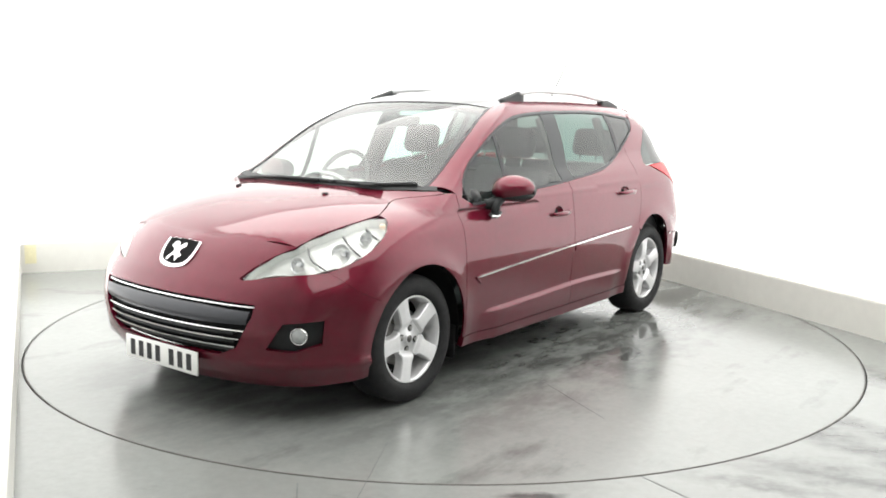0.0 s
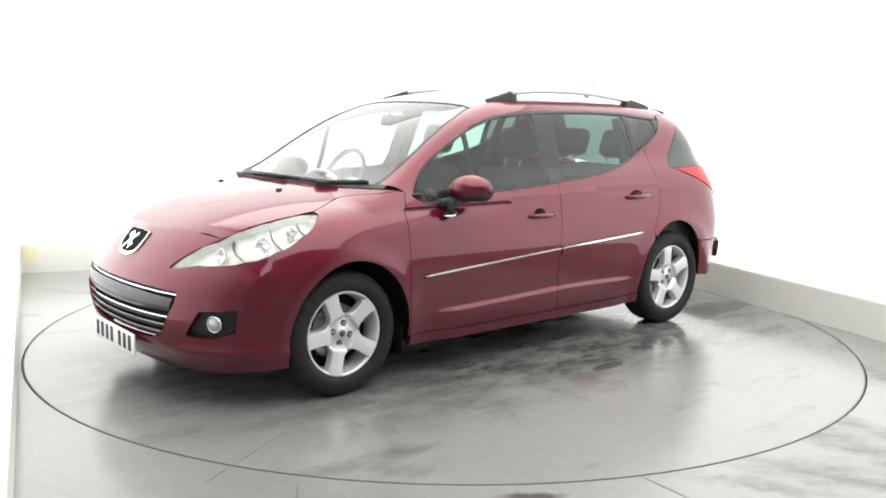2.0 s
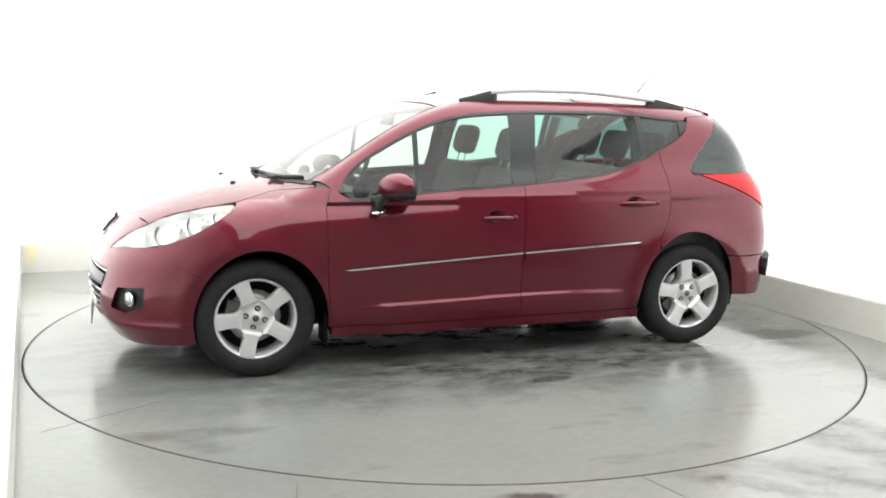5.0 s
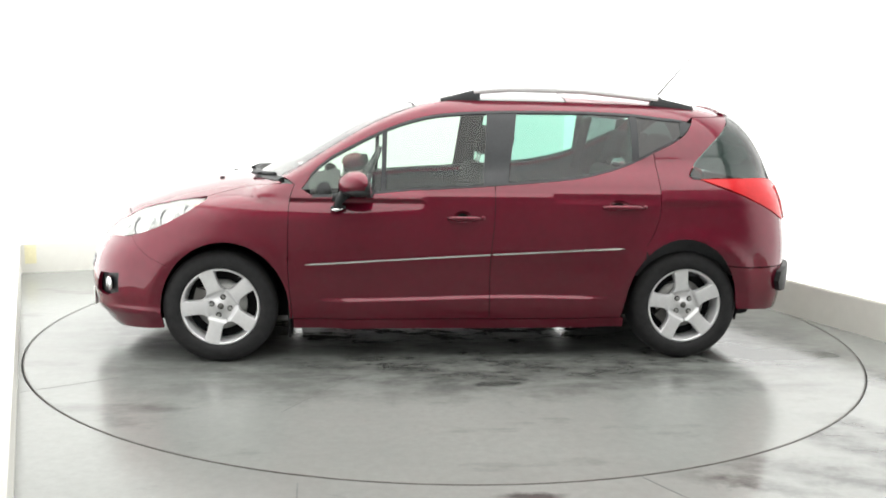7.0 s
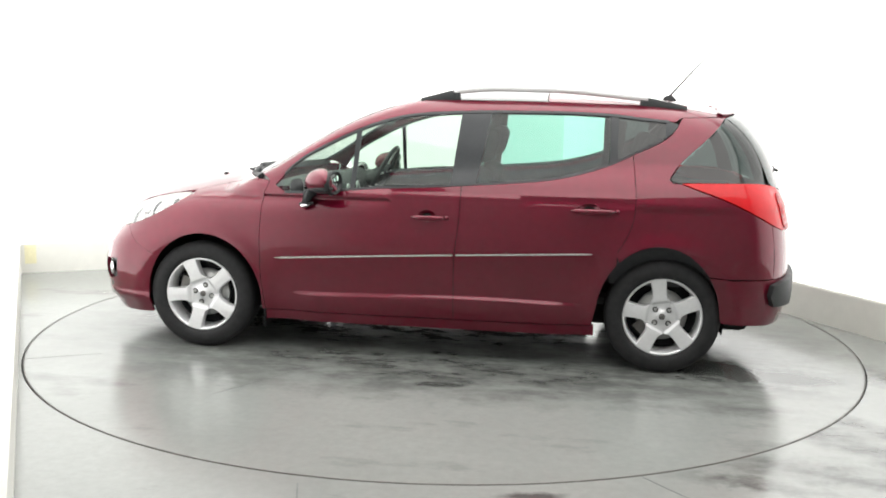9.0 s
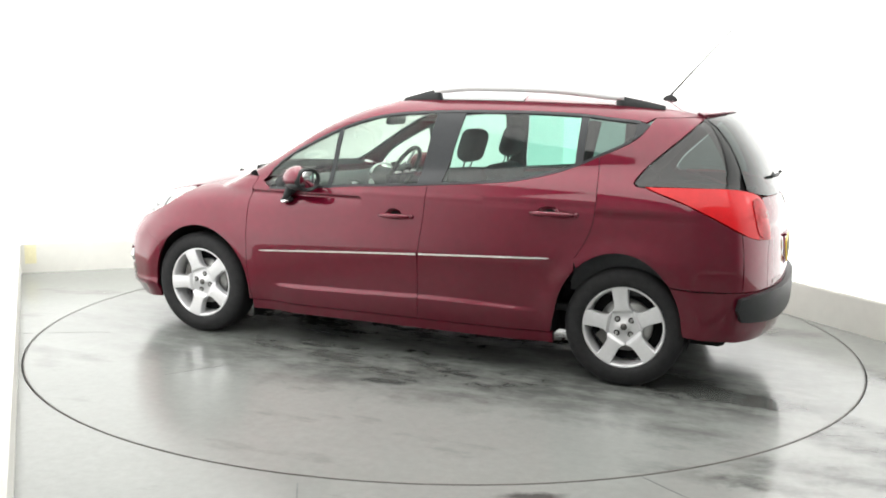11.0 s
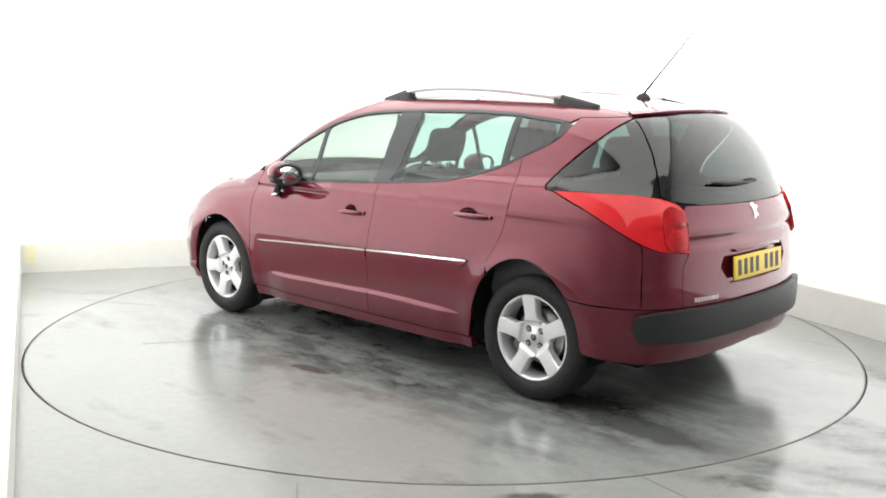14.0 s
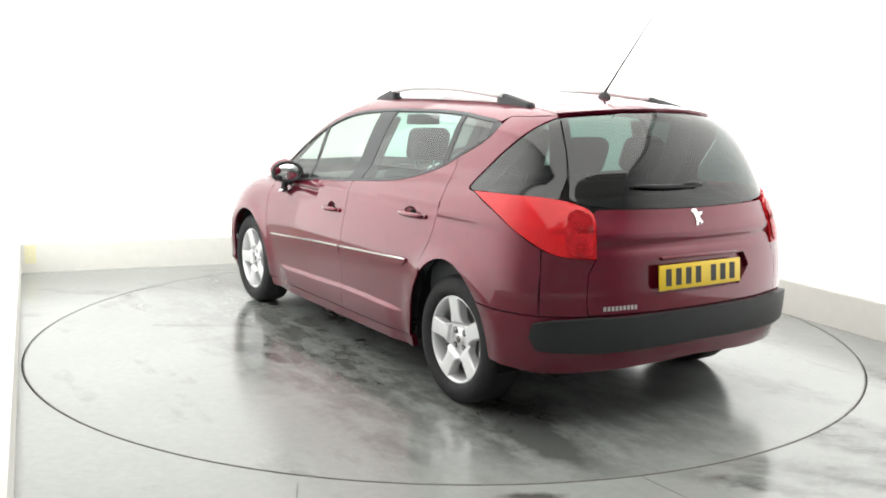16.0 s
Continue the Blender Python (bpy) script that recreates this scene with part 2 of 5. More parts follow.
def body(x, y, z):
    """Negative inside the painted and glazed skin of the car. x forward, y left, z up, from the ground amid the axles."""
    y = np.abs(y)
    # flanks of the lower body, narrowing to nose and tail
    ys = spl(z, (0.12, 0.22, 0.30, 0.36, 0.50, 0.62, 0.76, 0.88, 0.96, 1.05), (0.80, 0.824, 0.840, 0.847, 0.860, 0.867, 0.850, 0.826, 0.798, 0.745))
    xf = spl(z, (0.15, 0.22, 0.32, 0.42, 0.52, 0.60, 0.66, 0.72, 0.80), (1.96, 2.02, 2.065, 2.08, 2.06, 2.025, 1.985, 1.94, 1.87))
    xr = -spl(z, (0.20, 0.30, 0.45, 0.60, 0.72, 0.82, 0.92, 1.00), (1.93, 1.985, 2.00, 1.995, 1.985, 1.970, 1.935, 1.89))
    wide = ys * corner((x - 1.0) / (xf - 1.0), spl(z, (0.45, 0.55, 0.68, 0.8), (5.5, 5.4, 4.4, 4.2)), 2.0) * corner((-0.9 - x) / (-0.9 - xr), 9.5, 2.0)
    for ax in (1.27, -1.27):
        r = np.sqrt((x - ax) ** 2 + (z - 0.30) ** 2)
        wide = wide + 0.014 * np.exp(-((r - 0.37) / 0.06) ** 2)
    flank = y - wide
    zc = spl(x, (0.6, 1.0, 1.13, 1.31, 1.52, 1.74, 1.92, 2.02, 2.10), (1.01, 0.985, 0.975, 0.955, 0.915, 0.845, 0.755, 0.675, 0.55))
    deck = (z - zc + 0.085 * (y / 0.72) ** 2.6 * (x > 0.2)) * 0.9
    low = smax(smax(flank, deck, 0.10), 0.13 - z, 0.05)
    # greenhouse: tumblehome, screen, roof, rear glass
    yg = spl(z, (0.90, 1.00, 1.20, 1.36, 1.46), (0.808, 0.752, 0.675, 0.592, 0.50))
    xg = -spl(z, (0.90, 1.00, 1.148, 1.283, 1.364, 1.43), (1.96, 1.925, 1.865, 1.775, 1.70, 1.60))
    side = y - yg * corner((-0.7 - x) / (-0.7 - xg), 10.5, 2.0) + 0.02 * np.clip(x - 0.2, 0, 1) ** 2
    xw = spl(z, (0.90, 0.978, 1.029, 1.135, 1.235, 1.315, 1.377, 1.428, 1.462), (1.30, 1.135, 1.03, 0.85, 0.672, 0.498, 0.325, 0.15, -0.03))
    screen = (x - xw + 0.165 * (y / 0.68) ** 2) * 0.5
    zr = spl(x, (-1.75, -1.6, -1.35, -1.0, -0.4, 0.0, 0.3), (1.365, 1.39, 1.43, 1.458, 1.475, 1.468, 1.44))
    roof = z - zr + 0.045 * (y / 0.5) ** 2.2
    green = smax(smax(side, roof, 0.10), screen, 0.05)
    green = np.maximum(green, 0.88 - z)
    both = -smax(-low, -green, 0.02)
    return both


# ---- mesh helpers ----
def link(name, bm, mat, parent=None, label="", smooth=True):
    me = bpy.data.meshes.new(name)
    bm.to_mesh(me)
    bm.free()
    me.materials.append(mat)
    if smooth:
        me.polygons.foreach_set("use_smooth", [True] * len(me.polygons))
    ob = new(name, me)
    if parent:
        ob.parent = parent
    return tagged(ob, label)


def part(name, bm, mat, parent, label="", smooth=True):
    return link(name, bm, mat, parent, label, smooth)


def box(bm, lo, hi, m=Matrix()):
    """Adds a box from corner to corner."""
    v = [bm.verts.new(m @ Vector((x, y, z))) for x in (lo[0], hi[0]) for y in (lo[1], hi[1]) for z in (lo[2], hi[2])]
    for f in ((0, 1, 3, 2), (4, 6, 7, 5), (0, 4, 5, 1), (2, 3, 7, 6), (0, 2, 6, 4), (1, 5, 7, 3)):
        bm.faces.new([v[i] for i in f])
    return bm


def rounded_box(lo, hi, r, seg=3, m=Matrix()):
    bm = box(bmesh.new(), lo, hi, m)
    bmesh.ops.recalc_face_normals(bm, faces=bm.faces)
    bmesh.ops.bevel(bm, geom=bm.edges[:], offset=r, segments=seg, affect="EDGES", profile=0.5)
    return bm


def lathe(profile, seg=48, m=Matrix(), closed=False):
    """Turns (radius, height) pairs round the z axis."""
    bm = bmesh.new()
    rings = [[bm.verts.new(m @ Vector((r * math.cos(2 * math.pi * i / seg), r * math.sin(2 * math.pi * i / seg), h))) for i in range(seg)] for r, h in profile]
    if closed:
        rings.append(rings[0])
    for a, b in zip(rings, rings[1:]):
        for i in range(seg):
            j = (i + 1) % seg
            bm.faces.new((a[i], a[j], b[j], b[i]))
    return bm


def tube(points, radius, seg=8, squash=1.0):
    """A rod along points; radius may be one number or one a point."""
    bm = bmesh.new()
    pts = [Vector(p) for p in points]
    rad = radius if isinstance(radius, (list, tuple)) else [radius] * len(pts)
    rings = []
    for i, p in enumerate(pts):
        d = (pts[min(i + 1, len(pts) - 1)] - pts[max(i - 1, 0)]).normalized()
        side = d.cross(Vector((0, 0, 1)))
        side = side.normalized() if side.length > 1e-4 else Vector((1, 0, 0))
        up = side.cross(d)
        rings.append([bm.verts.new(p + rad[i] * (math.cos(a) * side + squash * math.sin(a) * up)) for a in (2 * math.pi * k / seg for k in range(seg))])
    for a, b in zip(rings, rings[1:]):
        for k in range(seg):
            bm.faces.new((a[k], a[(k + 1) % seg], b[(k + 1) % seg], b[k]))
    bm.faces.new(rings[0][::-1])
    bm.faces.new(rings[-1])
    bmesh.ops.recalc_face_normals(bm, faces=bm.faces)
    return bm


def smooth_outline(pts, sharp=(), step=0.03):
    """A closed outline through pts, rounded except at the corners named by number."""
    n, out = len(pts), []
    P = [np.array(p, float) for p in pts]
    for i in range(n):
        a, b = P[i], P[(i + 1) % n]
        ta = np.zeros(2) if i in sharp else (P[(i + 1) % n] - P[i - 1]) / 2
        tb = np.zeros(2) if (i + 1) % n in sharp else (P[(i + 2) % n] - a) / 2
        L = np.linalg.norm(b - a)
        if i in sharp:
            ta = (b - a) * 1.0
        if (i + 1) % n in sharp:
            tb = (b - a) * 1.0
        ta, tb = [t * min(1, 1.2 * L / (np.linalg.norm(t) + 1e-9)) for t in (ta, tb)]
        k = max(1, int(L / step))
        for j in range(k):
            t = j / k
            out.append((1 + 2 * t) * (1 - t) ** 2 * a + t * (1 - t) ** 2 * ta + t * t * (3 - 2 * t) * b + t * t * (t - 1) * tb)
    return out


def rays(view, a, b):
    """Start and way of the rays that lay an outline on the skin: from the side, above, or inward to an upright axis at nose or tail."""
    o = np.zeros_like(a)
    if view == "side":
        return np.stack([a, o + 1.3, b], 1), np.stack([o, o - 1, o], 1), 1.3
    if view == "top":
        return np.stack([a, b, o + 2.0], 1), np.stack([o, o, o - 1], 1), 1.9
    if view == "slant":
        h = math.sqrt(0.5)
        return np.stack([a, o + 1.2 - b * h, o + 1.2 + b * h], 1), np.stack([o, o - h, o - h], 1), 2.2
    ax, sg = (1.0, 1) if view == "nose" else (-1.0, -1)
    w = np.stack([sg * np.cos(a), np.sin(a), o], 1)
    return np.stack([ax + o, o, b], 1) + 1.9 * w, -w, 1.85


def meet(view, a, b, near=None):
    """How far along those rays the skin lies. near: a first guess, a few centimetres off at most."""
    start, way, far = rays(view, a, b)
    f = lambda t: body(*(start + way * t[:, None]).T)
    n = len(start)
    if near is None:
        ts = np.linspace(0, far, 60)
        hi, hit, least, low = np.zeros(n), np.zeros(n, bool), np.zeros(n), np.full(n, 1e9)
        for t in ts:
            v = f(np.full(n, t))
            first = ~hit & (v <= 0)
            hi[first] = t
            close = ~hit & (v < low)
            least[close], low[close] = t, v[close]
            hit |= first
        lo = hi - ts[1]
    else:
        lo, hi = near - 0.02, near + 0.02
        hit, least = (f(lo) > 0) & (f(hi) <= 0), near
    for _ in range(20):
        mid = (lo + hi) / 2
        inside = f(mid) <= 0
        hi, lo = np.where(inside, mid, hi), np.where(inside, lo, mid)
    t = np.where(hit, hi, least)
    return t, hit, start + way * t[:, None]


def lay(view, a, b, level=0.0):
    """Where those rays meet the skin, lifted off it by level, with the skin's normals."""
    a, b = np.asarray(a, float), np.asarray(b, float)
    t, hit, p = meet(view, a, b)
    e = 1e-3
    g = np.stack([body(*(p + d).T) - body(*(p - d).T) for d in (np.array([e, 0, 0]), np.array([0, e, 0]), np.array([0, 0, e]))], 1)
    g /= np.linalg.norm(g, axis=1)[:, None] + 1e-12
    e = 2e-3
    q = [meet(view, a + da, b + db, t) for da, db in ((e, 0), (-e, 0), (0, e), (0, -e))]
    n = np.cross(q[0][2] - q[1][2], q[2][2] - q[3][2])
    n /= np.linalg.norm(n, axis=1)[:, None] + 1e-12
    n *= np.sign((n * g).sum(1))[:, None]
    good = hit & q[0][1] & q[1][1] & q[2][1] & q[3][1] & ((n * g).sum(1) > 0.8)
    g = np.where(good[:, None], n, g)
    return p + g * level, g


def skin(name, outline, view, mat, parent, holes=(), level=0.0, depth=0.012, grid=0.035, mirror=False, label="", crease=None, rows=()):
    """A panel of the car's skin inside an outline, turned in at its edges by depth. mirror: lay it on the car's right side."""
    bm = bmesh.new()
    bm.faces.new([bm.verts.new((p[0], p[1], 0)) for p in outline])
    P = np.array([p[:2] for p in outline])
    lo, hi = P.min(0), P.max(0)
    for axis in (0, 1):
        g = grid / 1.0 if view in ("side", "top") or axis == 1 else grid / 0.95
        for v in np.arange(lo[axis] + g * 0.5, hi[axis], g):
            co, no = [0, 0, 0], [0, 0, 0]
            co[axis], no[axis] = v, 1
            bmesh.ops.bisect_plane(bm, geom=bm.verts[:] + bm.edges[:] + bm.faces[:], plane_co=co, plane_no=no, dist=1e-5)
    for v in rows:
        bmesh.ops.bisect_plane(bm, geom=bm.verts[:] + bm.edges[:] + bm.faces[:], plane_co=(0, v, 0), plane_no=(0, 1, 0), dist=1e-5)
    for hole in holes:
        cut_hole(bm, hole)
    bmesh.ops.remove_doubles(bm, verts=bm.verts, dist=1e-5)
    bmesh.ops.delete(bm, geom=[v for v in bm.verts if not v.link_faces], context="VERTS")
    flat = bpy.data.meshes.new("flat")
    bm.to_mesh(flat)
    bm.free()
    bm = bmesh.new()
    bm.from_mesh(flat)
    bpy.data.meshes.remove(flat)
    bm.verts.ensure_lookup_table()
    bm.verts.index_update()
    a, b = np.array([v.co.x for v in bm.verts]), np.array([v.co.y for v in bm.verts])
    p, nrm = lay(view, a, b, level)
    if crease is not None:
        e = 0.0015
        around = []
        for da, db in ((e, 0), (-e, 0), (0, e), (0, -e)):
            q, m = lay(view, a + da, b + db, level)
            around.append(q + m * crease(q)[:, None])
        p = p + nrm * crease(p)[:, None]
        bent = np.cross(around[0] - around[1], around[2] - around[3])
        bent /= np.linalg.norm(bent, axis=1)[:, None] + 1e-12
        bent *= np.sign((bent * nrm).sum(1))[:, None]
        good = (bent * nrm).sum(1) > 0.3
        nrm = np.where(good[:, None], bent, nrm)
    for v, q in zip(bm.verts, p):
        v.co = q
    bm.normal_update()
    # faces look outward
    flip = sum(f.normal.dot(Vector(nrm[f.verts[0].index])) * f.calc_area() for f in bm.faces) < 0
    if flip:
        bmesh.ops.reverse_faces(bm, faces=bm.faces)
    count = len(bm.verts)
    if depth:
        rim = [e for e in bm.edges if e.is_boundary]
        known = {v: i for i, v in enumerate(bm.verts)}
        made = bmesh.ops.extrude_edge_only(bm, edges=rim)["geom"]
        fresh = [g for g in made if isinstance(g, bmesh.types.BMVert) and g not in known]
        for v in fresh:
            near = [known[e.other_vert(v)] for e in v.link_edges if e.other_vert(v) in known]
            n = Vector(nrm[near[0]]) if near else Vector((0, 0, 1))
            v.co = v.co - n * depth
    if mirror:
        for v in bm.verts:
            v.co.y = -v.co.y
        bmesh.ops.reverse_faces(bm, faces=bm.faces)
    ob = part(name, bm, mat, parent, label)
    me = ob.data
    ns = [Vector(n) for n in nrm]
    custom = [(n.x, -n.y if mirror else n.y, n.z) for n in ns]
    # outer faces take the skin's own normals, the turned-in rim keeps its own
    me.update()
    loops = []
    for poly in me.polygons:
        rimmed = any(me.loops[i].vertex_index >= count for i in poly.loop_indices)
        for i in poly.loop_indices:
            loops.append(tuple(poly.normal) if rimmed else custom[me.loops[i].vertex_index])
    me.normals_split_custom_set(loops)
    return ob


def cut_hole(bm, hole):
    """Cuts a convex outline out of a flat mesh."""
    H = [np.array(p[:2], float) for p in hole]
    area = sum(H[i - 1][0] * H[i][1] - H[i][0] * H[i - 1][1] for i in range(len(H)))
    if area < 0:
        H = H[::-1]
    lo, hi = np.min(H, 0) - 1e-4, np.max(H, 0) + 1e-4
    inside = lambda f: all(lo[k] <= f.calc_center_median()[k] <= hi[k] for k in (0, 1))
    for i in range(len(H)):
        d = H[i] - H[i - 1]
        faces = [f for f in bm.faces if max(v.co.x for v in f.verts) > lo[0] and min(v.co.x for v in f.verts) < hi[0] and max(v.co.y for v in f.verts) > lo[1] and min(v.co.y for v in f.verts) < hi[1]]
        geom = list({v for f in faces for v in f.verts}) + list({e for f in faces for e in f.edges}) + faces
        bmesh.ops.bisect_plane(bm, geom=geom, plane_co=(*H[i - 1], 0), plane_no=(d[1], -d[0], 0), dist=1e-5)
    gone = []
    for f in bm.faces:
        c = np.array(f.calc_center_median()[:2])
        if all((H[i] - H[i - 1])[0] * (c - H[i - 1])[1] - (H[i] - H[i - 1])[1] * (c - H[i - 1])[0] > -1e-7 for i in range(len(H))):
            gone.append(f)
    bmesh.ops.delete(bm, geom=gone, context="FACES")


# ---- the room: a square bay of glowing walls over a low plinth, with a turntable let into its floor ----
BACK_L, LEFT_FRONT = Vector((-3.356, 1.465)), Vector((0.21, -6.36))
BACK_R, RIGHT_FRONT = Vector((1.10, 3.25)), Vector((5.05, -5.25))
PLINTH_H, ROOM_H, TABLE_R = 0.235, 3.6, 2.43


def slab(a, b, z0, z1, thick, out):
    """An upright slab whose inner face runs from a to b; its thickness lies on the out side."""
    d = (b - a).normalized()
    n = Vector((-d.y, d.x)) * out
    bm = bmesh.new()
    ring = [a, b, b + n * thick, a + n * thick]
    v0 = [bm.verts.new((p.x, p.y, z0)) for p in ring]
    v1 = [bm.verts.new((p.x, p.y, z1)) for p in ring]
    bm.faces.new(v0)
    bm.faces.new(v1)
    for i in range(4):
        bm.faces.new((v0[i], v0[(i + 1) % 4], v1[(i + 1) % 4], v1[i]))
    bmesh.ops.recalc_face_normals(bm, faces=bm.faces)
    return bm


def build_room():
    runs = (("wall_back", BACK_L, BACK_R), ("wall_right", BACK_R, RIGHT_FRONT), ("wall_front", RIGHT_FRONT, LEFT_FRONT), ("wall_left", LEFT_FRONT, BACK_L))
    looks = {"wall_left": (WALL_LEFT, "white glowing fabric wall above a low plinth"), "wall_right": (WALL_RIGHT, "white softly glowing fabric wall above a low plinth"), "wall_front": (DARK_FRONT, "unseen grey wall behind the camera, added to darken reflections")}
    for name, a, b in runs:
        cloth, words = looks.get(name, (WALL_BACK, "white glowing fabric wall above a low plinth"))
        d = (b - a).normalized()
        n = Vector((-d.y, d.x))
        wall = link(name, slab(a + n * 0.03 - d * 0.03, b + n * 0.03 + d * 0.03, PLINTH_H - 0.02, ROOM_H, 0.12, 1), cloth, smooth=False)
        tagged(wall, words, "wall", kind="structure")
        plinth = slab(a, b, 0.0, PLINTH_H, 0.15, 1)
        top = [e for e in plinth.edges if all(v.co.z > 0.1 for v in e.verts)]
        bmesh.ops.bevel(plinth, geom=top, offset=0.008, segments=2, affect="EDGES")
        tagged(link("baseboard", plinth, PLINTH, smooth=False), "cream painted low plinth along the wall", "baseboard", kind="structure")
    d = (BACK_R - BACK_L).normalized()
    n = Vector((d.y, -d.x))
    a = BACK_L + d * 0.03
    link("plinth_mark", slab(a + n * 0.0015, a + d * 0.085 + n * 0.0015, 0.075, PLINTH_H - 0.012, 0.004, 1), STAIN, bpy.data.objects["baseboard"], "faint yellow scuff on the plinth", False)
    # floor with a round opening for the turntable
    bm = bmesh.new()
    seg = 144
    inner = [bm.verts.new(((TABLE_R + 0.003) * math.cos(2 * math.pi * i / seg), (TABLE_R + 0.003) * math.sin(2 * math.pi * i / seg), 0)) for i in range(seg)]
    outer = []
    for i in range(seg):
        a = 2 * math.pi * i / seg
        outer.append(bm.verts.new((9 * math.cos(a), 9 * math.sin(a), 0)))
    low = [bm.verts.new((v.co.x, v.co.y, -0.06)) for v in inner]
    for i in range(seg):
        j = (i + 1) % seg
        bm.faces.new((inner[i], outer[i], outer[j], inner[j]))
        bm.faces.new((inner[i], inner[j], low[j], low[i]))
    tagged(link("floor", bm, FLOOR, smooth=False), "worn pale grey painted concrete floor with damp stains", "floor", kind="structure")
    floor = bpy.data.objects["floor"]
    for (x0, y0), (x1, y1) in (((-0.53, -2.44), (-0.40, -3.4)), ((0.76, -2.31), (1.45, -3.3))):
        bm = bmesh.new()
        box(bm, (0, -0.003, -0.004), (math.hypot(x1 - x0, y1 - y0), 0.003, 0.0008), Matrix.Translation((x0, y0, 0)) @ Matrix.Rotation(math.atan2(y1 - y0, x1 - x0), 4, "Z"))
        bmesh.ops.recalc_face_normals(bm, faces=bm.faces)
        part("floor_joint", bm, JOINT, floor, smooth=False)
    pit = lathe([(0.001, -0.06), (TABLE_R + 0.05, -0.06)], 96)
    tagged(link("turntable_pit", pit, GAP), "dark gap under the turntable rim", "pit", kind="structure")
    bm = bmesh.new()
    box(bm, (-7, -7.5, ROOM_H), (7, 5, ROOM_H + 0.1))
    tagged(link("ceiling", bm, CEILING, smooth=False), "plain white ceiling", "ceiling", kind="structure")


build_room()


def build_turntable():
    """The disc: plates with fine joints and a dark rim."""
    seg = 144
    bm = lathe([(0.001, 0.0), (0.6, 0.0), (1.2, 0.0), (1.8, 0.0), (TABLE_R - 0.012, 0.0), (TABLE_R - 0.004, -0.004), (TABLE_R - 0.004, -0.05)], seg)
    bmesh.ops.recalc_face_normals(bm, faces=bm.faces)
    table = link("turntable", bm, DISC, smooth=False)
    rim = lathe([(TABLE_R - 0.010, 0.0012), (TABLE_R - 0.004, 0.0012), (TABLE_R - 0.003, -0.03), (TABLE_R - 0.010, -0.03)], seg, closed=True)
    bmesh.ops.recalc_face_normals(rim, faces=rim.faces)
    part("rim_edge", rim, STEEL, table, "dark steel edge ring")
    for (x0, y0), (x1, y1) in (((2.25, 1.30), (1.75, 1.02)), ((0.90, 1.58), (0.55, 1.00))):
        d = Vector((x1 - x0, y1 - y0)).normalized()
        bm = bmesh.new()
        box(bm, (0, -0.0014, -0.004), (math.hypot(x1 - x0, y1 - y0), 0.0014, 0.0008), Matrix.Translation((x0, y0, 0)) @ Matrix.Rotation(math.atan2(d.y, d.x), 4, "Z"))
        bmesh.ops.recalc_face_normals(bm, faces=bm.faces)
        part("plate_joint", bm, JOINT, table, smooth=False)
    tagged(table, "large round grey turntable, damp and scuffed, set flush in the floor", "turntable")
    return table


turntable = build_turntable()


# ---- the car: an estate on alloy wheels ----
car = new("estate_car")
tagged(car, "dark red metallic estate car with roof rails on the turntable", "car")


def on_side(pts):
    p = lay("side", [q[0] for q in pts], [q[1] for q in pts])[0]
    return p


def on_top(pts):
    return lay("top", [q[0] for q in pts], [q[1] for q in pts])[0]


def to_nose(p):
    return [(math.atan2(q[1], q[0] - 1.0), q[2]) for q in p]


def to_tail(p):
    return [(math.atan2(q[1], -(q[0] + 1.0)), q[2]) for q in p]


def to_slant(p):
    return [(q[0], (q[2] - q[1]) / math.sqrt(2)) for q in p]


def dense(pts, n=6):
    """More points along an open line, rounded through its corners."""
    P = np.array(pts, float)
    s = np.concatenate([[0], np.cumsum(np.linalg.norm(np.diff(P, axis=0), axis=1))])
    t = np.linspace(0, s[-1], n * (len(P) - 1) + 1)
    m = np.gradient(P, s, axis=0) if len(P) > 2 else np.repeat((P[1:] - P[:1]) / s[-1], 2, 0)
    i = np.clip(np.searchsorted(s, t) - 1, 0, len(s) - 2)
    h = (s[i + 1] - s[i])[:, None]
    u = ((t - s[i])[:, None]) / h
    return list((1 + 2 * u) * (1 - u) ** 2 * P[i] + u * (1 - u) ** 2 * h * m[i] + u * u * (3 - 2 * u) * P[i + 1] + u * u * (u - 1) * h * m[i + 1])


def arch(cx, cz, rx, rz, a0, a1, n=22):
    return [(cx + rx * math.cos(math.radians(a)), cz + rz * math.sin(math.radians(a))) for a in np.linspace(a0, a1, n)]


FRONT_ARCH, REAR_ARCH = (1.242, 0.287, 0.335, 0.372), (-1.238, 0.300, 0.318, 0.384)
TOP_X = (-1.32, -1.28, -1.123, -0.969, -0.661, -0.319, -0.04, 0.115, 0.268, 0.421, 0.576, 0.703, 0.811, 0.835)
TOP_Z = (1.304, 1.319, 1.334, 1.350, 1.359, 1.356, 1.344, 1.329, 1.293, 1.235, 1.158, 1.087, 0.985, 0.934)
LOW_X = (-1.32, -1.289, -1.24, -1.115, -0.961, -0.807, -0.655, -0.504, -0.324, -0.053, 0.251, 0.432, 0.675, 0.781, 0.835)
LOW_Z = (1.304, 1.259, 1.219, 1.157, 1.083, 1.034, 1.002, 0.985, 0.970, 0.950, 0.932, 0.914, 0.894, 0.892, 0.934)


def win_top(x):
    return float(spl(x, TOP_X, TOP_Z))


def win_low(x):
    return float(spl(x, LOW_X, LOW_Z))


